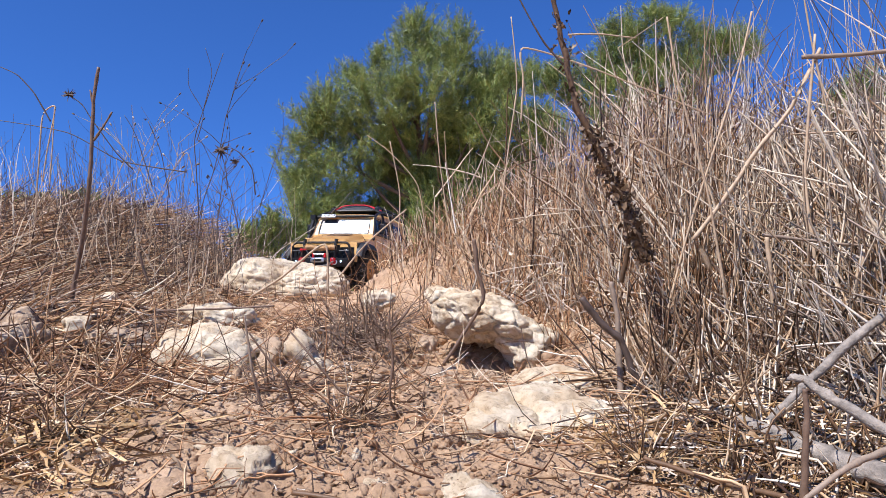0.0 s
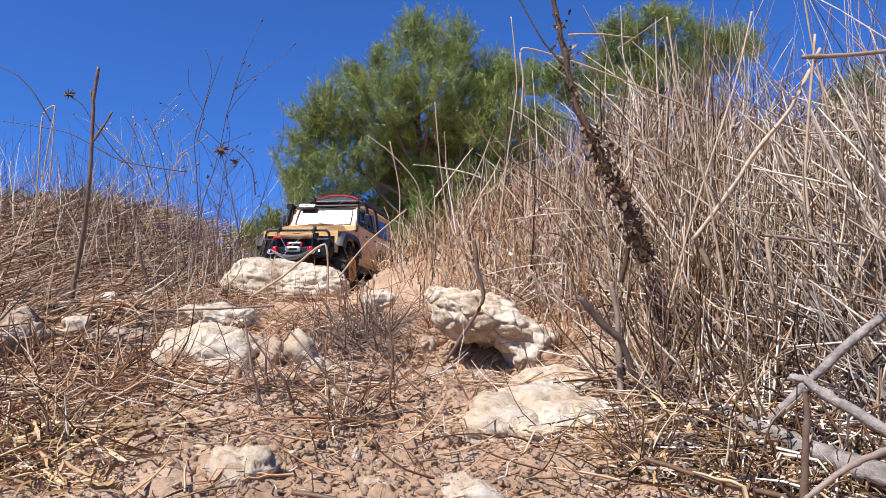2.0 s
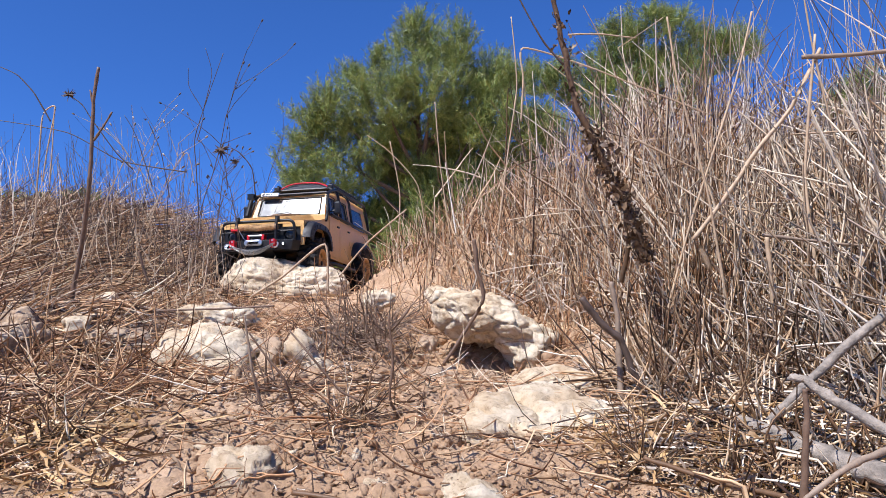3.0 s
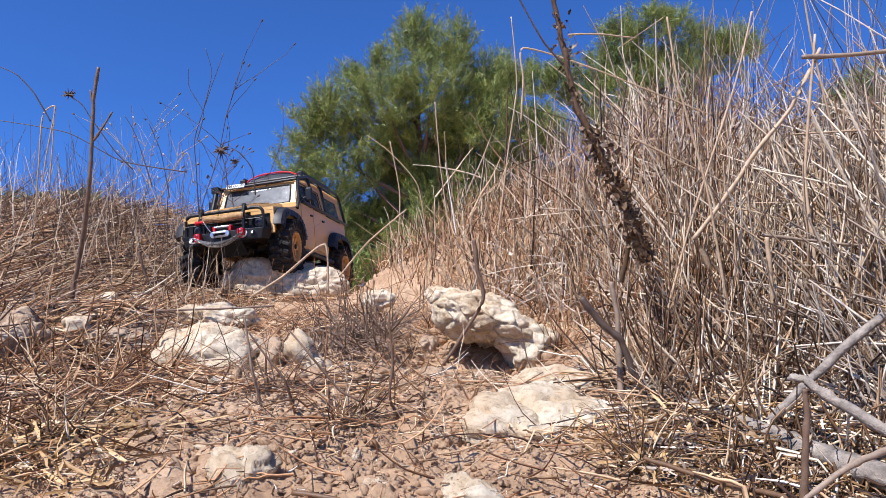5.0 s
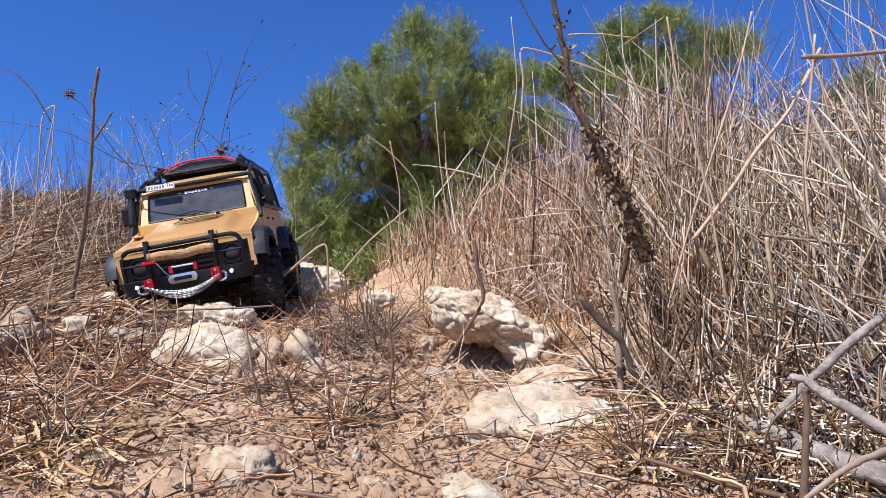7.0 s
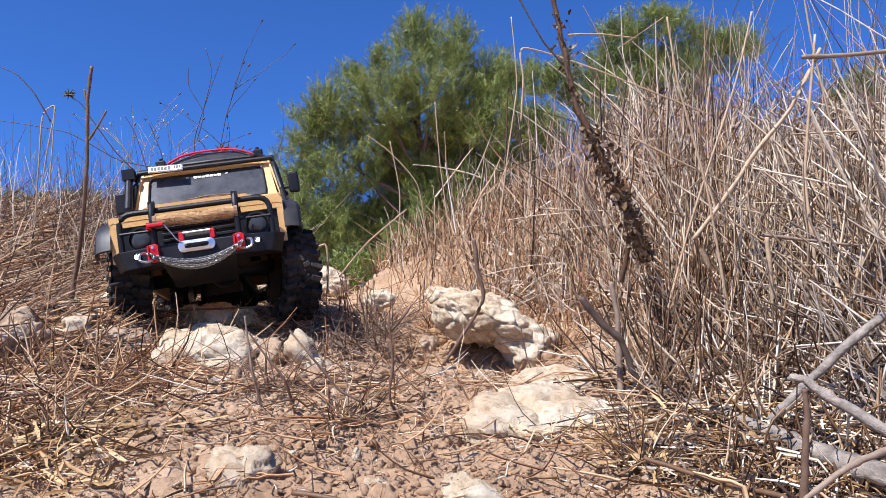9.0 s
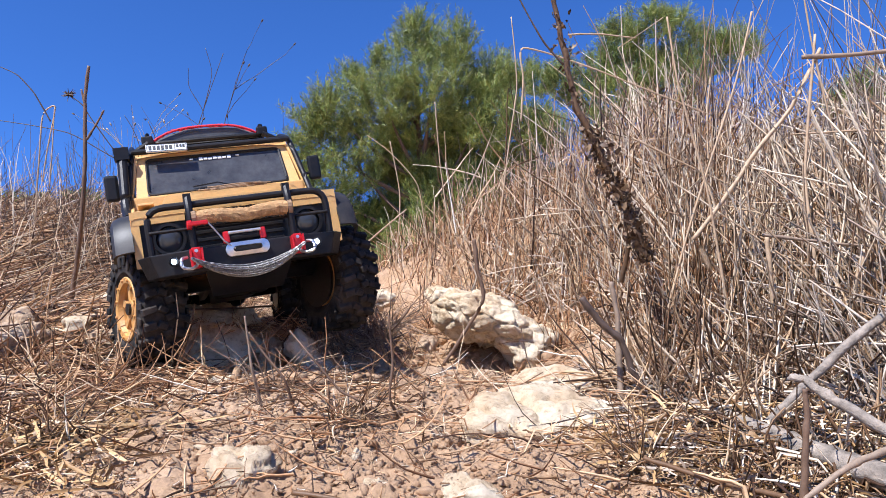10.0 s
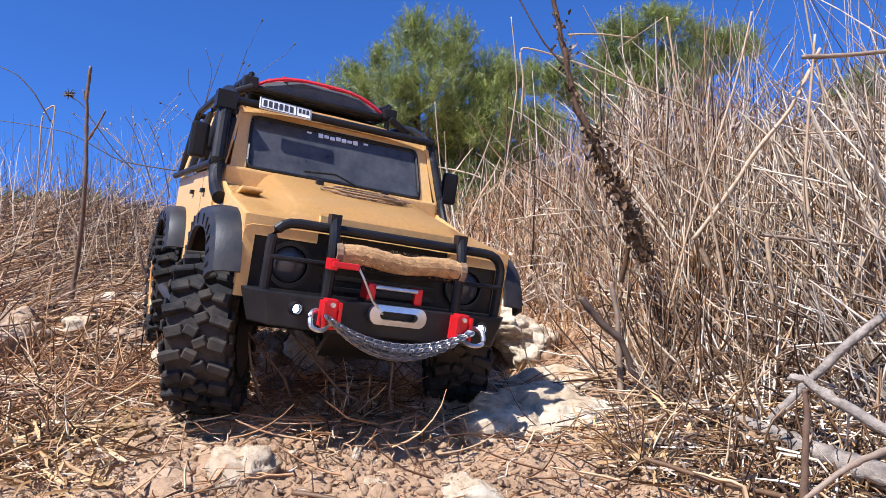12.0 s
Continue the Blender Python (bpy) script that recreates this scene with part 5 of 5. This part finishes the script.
        for dx in (0.0402, 0.0500):
            box(hook, *sorted((s * dx, s * (dx + 0.0018))), -0.274, -0.262, 0.0885, 0.1045)
        hk = part("hook_mount", hook, RED, car, "red metal recovery hook")
        for z in (0.091, 0.1025):
            c = bmesh.new()
            bmesh.ops.create_cone(c, cap_ends=True, segments=8, radius1=0.0016, radius2=0.0016, depth=0.003, matrix=pose(s * 0.046, -0.272, z, 90))
            part("bolt", c, STEEL, hk, "steel bolt")
        shackle = rod(bmesh.new(), bent([(s * 0.0545, -0.268, 0.098), (s * 0.060, -0.274, 0.097), (s * 0.060, -0.278, 0.088), (s * 0.052, -0.276, 0.086), (s * 0.046, -0.27, 0.09)], 0.004), 0.0016, 6)
        part("shackle", shackle, STEEL, hk, "steel shackle")
    # chain: five strands of links
    chain = bmesh.new()
    for strand, (sag, y) in enumerate(((0.0125, -0.276), (0.0150, -0.279), (0.0175, -0.275), (0.0200, -0.278), (0.0215, -0.274))):
        n = 32
        for i in range(n + 1):
            u = i / n * 2 - 1
            p = Vector((u * 0.049, y, 0.0945 - sag * (1 - u * u)))
            tilt = -math.degrees(math.atan2(2 * sag * u, 0.049))
            m = Matrix.Translation(p) @ pose(0, 0, 0, 0, tilt, 0) @ pose(0, 0, 0, 45 + 90 * (i % 2), 0, 0)
            ring = [m @ Vector((0.0025 * math.cos(a), 0.0015 * math.sin(a), 0)) for a in (k * math.pi / 4 for k in range(9))]
            rod(chain, ring, 0.00055, 4)
    tagged(part("chain", chain, CHROME, car, "silver steel chain hung between hooks"), kind="stuff")
    # winch and fairlead
    winch = rod(bmesh.new(), [(-0.015, -0.250, 0.1125), (0.015, -0.250, 0.1125)], 0.0055, 14)
    box(winch, -0.02, 0.02, -0.256, -0.24, 0.105, 0.108)
    w = part("winch", winch, BLACK, car, "small black winch with red ends")
    for s in (-1, 1):
        part("winch_end", block(s * 0.0138, s * 0.0198, -0.258, -0.243, 0.107, 0.1185, 0.0015), RED, w, "red winch end")
    part("winch_bar", rod(bmesh.new(), [(-0.015, -0.2585, 0.1165), (0.015, -0.2585, 0.1165)], 0.0015, 8), STEEL, w, "steel tie bar")
    fair = bmesh.new()
    outer = [(math.copysign(0.0145, math.cos(a)) + 0.0055 * math.cos(a), 0.0065 * math.sin(a)) for a in [math.pi * (k + 0.5) / 8 for k in range(16)]]
    inner = [(math.copysign(0.0102, math.cos(a)) + 0.003 * math.cos(a), 0.0027 * math.sin(a)) for a in [math.pi * (k + 0.5) / 8 for k in range(16)]]
    loops = [[fair.verts.new((x, y, 0.0995 + z)) for x, z in prof] for prof, y in ((outer, -0.264), (outer, -0.2685), (inner, -0.2695), (inner, -0.264))]
    for a, b in zip(loops, loops[1:] + loops[:1]):
        for i in range(16):
            fair.faces.new((a[i], a[(i + 1) % 16], b[(i + 1) % 16], b[i]))
    part("fairlead", fair, STEEL, car, "bare steel fairlead with a slot")
    # bull bar
    bar = bent([(-0.0835, -0.244, 0.104), (-0.0838, -0.2452, 0.1495), (0.0838, -0.2452, 0.1495), (0.0835, -0.244, 0.104)], 0.016)
    bull = part("bull_bar", rod(bmesh.new(), bar, 0.0033), BLACK, car, "black tubular bull bar")
    part("bull_bar_rod", rod(bmesh.new(), [(-0.0835, -0.2475, 0.1265), (0.0835, -0.2475, 0.1265)], 0.0016, 8), BLACK, bull)
    for s in (-1, 1):
        post = rod(bmesh.new(), bent([(s * 0.046, -0.255, 0.102), (s * 0.046, -0.256, 0.14), (s * 0.046, -0.249, 0.156)], 0.01), 0.0036)
        box(post, *sorted((s * 0.0425, s * 0.0495)), -0.2525, -0.2445, 0.1525, 0.159)
        part("bull_bar_post", post, BLACK, bull)
    # jute roll on the bar
    roll = bmesh.new()
    rnd = random.Random(3)
    prof = []
    for i in range(22):
        u = i / 21
        prof.append((-0.042 + 0.086 * u, -0.2545, 0.1340 + 0.0012 * math.sin(u * 9)))
    rod(roll, prof, 0.0066, 14)
    for v in roll.verts:
        v.co += Vector((0, 0, 1)) * 0.0011 * noise.noise(v.co * 300) + Vector((0, 1, 0)) * 0.001 * noise.noise(v.co * 260)
    for _ in range(420):
        a, x = rnd.uniform(0, 2 * math.pi), rnd.uniform(-0.043, 0.045)
        p = Vector((x, -0.2545 + 0.0066 * math.cos(a), 0.1340 + 0.0066 * math.sin(a)))
        d = Vector((rnd.gauss(0, 0.9), math.cos(a) + rnd.gauss(0, 0.4), math.sin(a) + rnd.gauss(0, 0.4))).normalized()
        q = p + d * rnd.uniform(0.001, 0.0028)
        e = Vector((0.00018, 0.00018, 0.0002))
        vs = [roll.verts.new(c) for c in (p - e, p + e, q)]
        roll.faces.new(vs)
    part("jute_roll", roll, JUTE, car, "rolled tan frayed jute bundle")
    for x in (-0.043, 0.046):
        part("tie", turned(bmesh.new(), [(-0.002, 0.0078), (0.002, 0.0078), (0.002, 0.0066), (-0.002, 0.0066)], 14, pose(x, -0.2545, 0.1340)), CORD, car, "cord tie")
    clevis = block(-0.050, -0.032, -0.2725, -0.2665, 0.1255, 0.1295, 0.001)
    box(clevis, -0.0505, -0.046, -0.27, -0.258, 0.124, 0.131)
    part("winch_hook", clevis, RED, car, "red winch hook on the bull bar")
    part("winch_cable", rod(bmesh.new(), [(-0.032, -0.270, 0.127), (-0.028, -0.2705, 0.121), (-0.02, -0.2695, 0.108), (-0.011, -0.268, 0.1)], 0.0008, 6), STEEL, car, "thin steel winch cable")
    # roof rack with its load
    rack = part("roof_rack", rod(bmesh.new(), bent([(0.0, 0.01, 0.276), (-0.07, 0.012, 0.276), (-0.072, 0.212, 0.276), (0.072, 0.212, 0.276), (0.07, 0.012, 0.276), (0.0, 0.01, 0.276)], 0.012), 0.003, 8), BLACK, car, "black tubular roof rack")
    part("rack_rail", rod(bmesh.new(), bent([(-0.07, 0.012, 0.288), (-0.072, 0.212, 0.290), (0.072, 0.212, 0.290), (0.07, 0.012, 0.288)], 0.012), 0.0026, 8), BLACK, rack)
    for x, y in [(s * 0.071, 0.012 + 0.05 * i) for s in (-1, 1) for i in range(5)]:
        part("rack_post", rod(bmesh.new(), [(x, y, 0.264), (x, y, 0.289)], 0.0024, 6), BLACK, rack)
    for i in range(7):
        y = 0.025 + 0.029 * i
        part("rack_bar", block(-0.07, 0.07, y, y + 0.006, 0.2725, 0.2755, 0.0008), BLACK, rack)
    for s in (-1, 1):
        part("rack_lamp", block(s * 0.064, s * 0.078, 0.004, 0.014, 0.274, 0.285, 0.002), BLACK, rack, "black corner lamp")
    load = bmesh.new()
    rows = []
    for j, y in enumerate((0.0145, 0.017, 0.06, 0.11, 0.16, 0.202, 0.205)):
        low = 0.0 if 0 < j < 6 else -0.004
        rows.append([load.verts.new((x, y + 0.002 * noise.noise((x * 60, y * 40, 1)), 0.277 + low + max(0, (0.0155 + 0.0015 * noise.noise((x * 40, y * 40, 5))) * (1 - (abs(x) / 0.066) ** 3.2)))) for x in (-0.066, -0.062, -0.055, -0.04, -0.02, 0, 0.02, 0.04, 0.055, 0.062, 0.066)])
    for a, b in zip(rows, rows[1:]):
        for i in range(10):
            load.faces.new((a[i], a[i + 1], b[i + 1], b[i]))
    for row in (rows[0][::-1], rows[-1]):
        load.faces.new(row)
    load.faces.new([r[0] for r in rows][::1] + [r[-1] for r in rows][::-1])
    cargo = part("cargo_cover", load, CLOTH, rack, "dark grey canvas load cover", smooth=False)
    arch = [(x, 0.0135, 0.2775 + 0.0165 * (1 - (abs(x) / 0.067) ** 3)) for x in np.linspace(-0.066, 0.066, 15)]
    part("front_rope", rod(bmesh.new(), arch, 0.0017, 6), ROPE, cargo, "red rope over the load's edge")
    net = bmesh.new()
    for k in range(-4, 9):
        for sgn in (1, -1):
            pts = []
            for i in range(13):
                x = -0.06 + 0.01 * i
                y = 0.03 + k * 0.03 + sgn * (x + 0.06) * 0.8
                if 0.015 < y < 0.2:
                    pts.append((x, y, 0.2795 + 0.016 * (1 - (abs(x) / 0.066) ** 3.2)))
            if len(pts) > 1:
                rod(net, pts, 0.0015, 5)
    part("rope_net", net, ROPE, cargo, "red rope net")
    # underneath
    for s in (-1, 1):
        part("chassis_rail", block(s * 0.026, s * 0.034, -0.24, 0.235, 0.078, 0.094, 0.001), BLACK, car)
    part("gearbox", block(-0.025, 0.025, -0.06, 0.05, 0.066, 0.1, 0.004), BLACK, car)


AXLE = 0.080


def axle(y):
    a = rod(bmesh.new(), [(-0.08, y, AXLE), (0.08, y, AXLE)], 0.0085, 12)
    bmesh.ops.create_uvsphere(a, u_segments=14, v_segments=8, radius=0.019, matrix=pose(0.015, y, AXLE))
    part("axle", a, BLACK, car, smooth=True)
    for s in (-1, 1):
        shock = rod(bmesh.new(), [(s * 0.055, y + 0.012, AXLE + 0.007), (s * 0.05, y + 0.02, 0.135)], 0.0065, 10)
        part("shock_absorber", shock, BLACK, car)


def wheel(side, y):
    """A wheel about its own centre, its face to the side."""
    hub = new("wheel")
    hub.parent = car
    R, wd = 0.0585, 0.0218
    tyre = bmesh.new()
    n = 22
    for i in range(n):
        for k, (x0, x1, da, rin) in enumerate(((-wd * 1.08, -wd * 0.40, 0.0, 0.044), (wd * 0.40, wd * 1.08, 0.5, 0.044), (-wd * 0.36, wd * 0.06, 0.28, 0.050), (-wd * 0.04, wd * 0.36, 0.74, 0.050))):
            a = 360 / n * (i + da)
            half = (0.0047 if i % 2 else 0.0040) if k < 2 else 0.0041
            long = 0.003 if i % 2 and k < 2 else 0.0
            m = pose(0, 0, 0, a, 0, 0) @ pose(0, 0, 0, 0, 0, (16, -16, -24, 24)[k])
            vs = box(tyre, x0 + (long if k == 0 else 0), x1 - (long if k == 1 else 0), -half, half, rin + (0.006 if k < 2 else 0), R - (0.0008 if k < 2 else 0))
            for v in vs:
                if v.co.z > 0.055:
                    v.co.y *= 0.80
                v.co = m @ v.co
            if k < 2:
                xs = sorted((math.copysign(wd * 0.97, x0 + x1), math.copysign(wd * 1.09, x0 + x1)))
                box(tyre, xs[0], xs[1], -0.0036, 0.0036, 0.0415 + (0.002 if i % 2 else 0), 0.053, pose(0, 0, 0, a, 0, 0))
    bmesh.ops.recalc_face_normals(tyre, faces=tyre.faces)
    soften(tyre, 0.0009, 1)
    turned(tyre, [(-wd * 0.8, 0.031), (-wd, 0.037), (-wd, 0.047), (-wd * 0.86, 0.0525), (-wd * 0.4, 0.0538), (wd * 0.4, 0.0538), (wd * 0.86, 0.0525), (wd, 0.047), (wd, 0.037), (wd * 0.8, 0.031), (wd * 0.7, 0.029), (-wd * 0.7, 0.029)], 40)
    part("tyre", tyre, RUBBER, hub, "dusty black knobbly tyre")
    s = side
    rim = turned(bmesh.new(), [(s * x, r) for x, r in ((-0.018, 0.03), (0.016, 0.03), (0.0198, 0.0325), (0.0208, 0.0315), (0.0198, 0.0265), (0.015, 0.0245), (-0.018, 0.0245))], 36)
    for i in range(6):
        box(rim, *sorted((s * 0.008, s * 0.0155)), -0.0035, 0.0035, 0.006, 0.026, pose(0, 0, 0, 60 * i, 0, 0))
    turned(rim, [(s * x, r) for x, r in ((0.004, 0.011), (0.0165, 0.009), (0.0165, 0.0035), (0.004, 0.0035))], 18)
    for i in range(12):
        bmesh.ops.create_cone(rim, cap_ends=True, segments=6, radius1=0.0013, radius2=0.0013, depth=0.003, matrix=pose(0, 0, 0, 30 * i, 0, 0) @ pose(s * 0.0206, 0, 0.0292, 0, 90, 0))
    part("rim", rim, RIM, hub, "orange tan beadlock wheel rim")
    nut = bmesh.new()
    bmesh.ops.create_cone(nut, cap_ends=True, segments=12, radius1=0.006, radius2=0.005, depth=0.022, matrix=pose(s * 0.008, 0, 0, 0, 90, 0))
    bmesh.ops.create_cone(nut, cap_ends=True, segments=28, radius1=0.024, radius2=0.024, depth=0.004, matrix=pose(-s * 0.004, 0, 0, 0, 90, 0))
    bmesh.ops.create_cone(nut, cap_ends=True, segments=28, radius1=0.031, radius2=0.028, depth=0.006, matrix=pose(-s * 0.0195, 0, 0, 0, s * 90, 0))
    part("hub", nut, BLACK, hub, "black wheel hub")
    hub.matrix_basis = pose(side * 0.097, y, AXLE)
    return hub


car_body()
car_hood()
car_windscreen()
car_roof()
car_fittings()
axle(-0.162)
axle(0.162)
wheels = [(s, y, wheel(s, y)) for y in (-0.162, 0.162) for s in (-1, 1)]


def support(x, y):
    """What a tyre rolls on: the soil, or the rocks in the car's way."""
    z = float(ground_height(x, y, False)) + 0.003
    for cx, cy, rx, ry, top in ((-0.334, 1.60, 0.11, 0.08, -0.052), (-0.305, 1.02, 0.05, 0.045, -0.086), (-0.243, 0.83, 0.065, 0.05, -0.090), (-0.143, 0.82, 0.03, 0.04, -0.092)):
        d = ((x - cx) / rx) ** 2 + ((y - cy) / ry) ** 2
        if d < 1.6:
            z = max(z, top - 0.03 * d * d)
    return z


def motions():
    rows = (
        (0, -0.280, 2.290, -0.155, -5.6, -0.1, -14.0),
        (0.5, -0.280, 2.290, -0.155, -5.6, -0.1, -14.0),
        (1, -0.278, 2.172, -0.148, -5.5, -2.0, -12.8),
        (1.5, -0.294, 2.119, -0.144, -5.6, -1.4, -11.3),
        (2, -0.310, 2.065, -0.138, -8.5, 0.0, -12.7),
        (2.5, -0.338, 1.937, -0.127, -7.2, -1.0, -11.6),
        (3, -0.350, 1.848, -0.122, -7.9, -2.4, -11.5),
        (3.2, -0.365, 1.82, -0.117, -7.3, -2.7, -10.1),
        (5, -0.381, 1.726, -0.106, -8.1, -7.2, -9.9),
        (5.5, -0.386, 1.645, -0.125, -0.3, -8.7, -7.7),
        (6, -0.394, 1.497, -0.122, 8.0, -5.4, -0.5),
        (6.5, -0.387, 1.409, -0.121, 6.7, -10.1, 3.1),
        (7, -0.376, 1.322, -0.131, 1.5, -10.6, 6.1),
        (7.2, -0.359, 1.286, -0.137, -1.4, -10.1, 7.5),
        (8.8, -0.303, 1.125, -0.140, -7.5, -13.4, 10.9),
        (9, -0.300, 1.082, -0.136, -9.5, -8.5, 10.9),
        (9.5, -0.280, 0.991, -0.122, -11.0, -7.4, 16.0),
        (10, -0.253, 0.941, -0.128, -6.9, -8.3, 20.7),
        (10.5, -0.221, 0.892, -0.139, -0.1, -10.0, 23.2),
        (11, -0.212, 0.869, -0.148, 5.5, 1.3, 26.5),
        (11.5, -0.193, 0.833, -0.139, 4.8, 3.0, 27.3),
        (12, -0.157, 0.728, -0.129, 2.9, 8.2, 25.4),
    )
    walk(car, [(t, slope @ pose(*p)) for t, *p in rows])
    hill = slope.inverted()
    ts = [r[0] for r in rows]
    times = [0.25 * i for i in range(49)]
    gone = np.concatenate([[0], np.cumsum([math.dist(a[1:3], b[1:3]) for a, b in zip(rows, rows[1:])])])
    steer_t, steer_a = (0, 3, 5, 5.5, 7.2, 9, 9.5, 10, 10.6, 11, 12), (0, 4, 4, 10, 10, 16, 22, 20, 16, -14, -20)
    for s, y, hub in wheels:
        keys = []
        for t in times:
            spin = math.degrees(float(np.interp(t, ts, gone)) / 0.058)
            turn = float(np.interp(t, steer_t, steer_a)) if y < 0 else 0.0
            scene.frame_set(frame(t))
            at = hill @ car.matrix_world @ Vector((s * 0.097, y, AXLE))
            camber = -0.6 * float(np.interp(t, ts, [r[5] for r in rows]))
            lift = min(0.016, max(-0.016, support(at.x, at.y) + 0.0575 - at.z))
            keys.append((t, pose(s * 0.097, y, AXLE + lift, spin, camber, turn)))
        walk(hub, keys)
    # the stick is pushed aside as the car passes
    foot = slope @ pose(-0.471, 0.95, -0.067)
    walk(stick, [(t, foot @ pose(0, 0, 0, 0, a, 0)) for t, a in ((0, 0), (7.2, 0), (8.8, -1), (9.5, -3.3), (10, -2.4), (10.5, -2.1), (12, -1.9))])


motions()
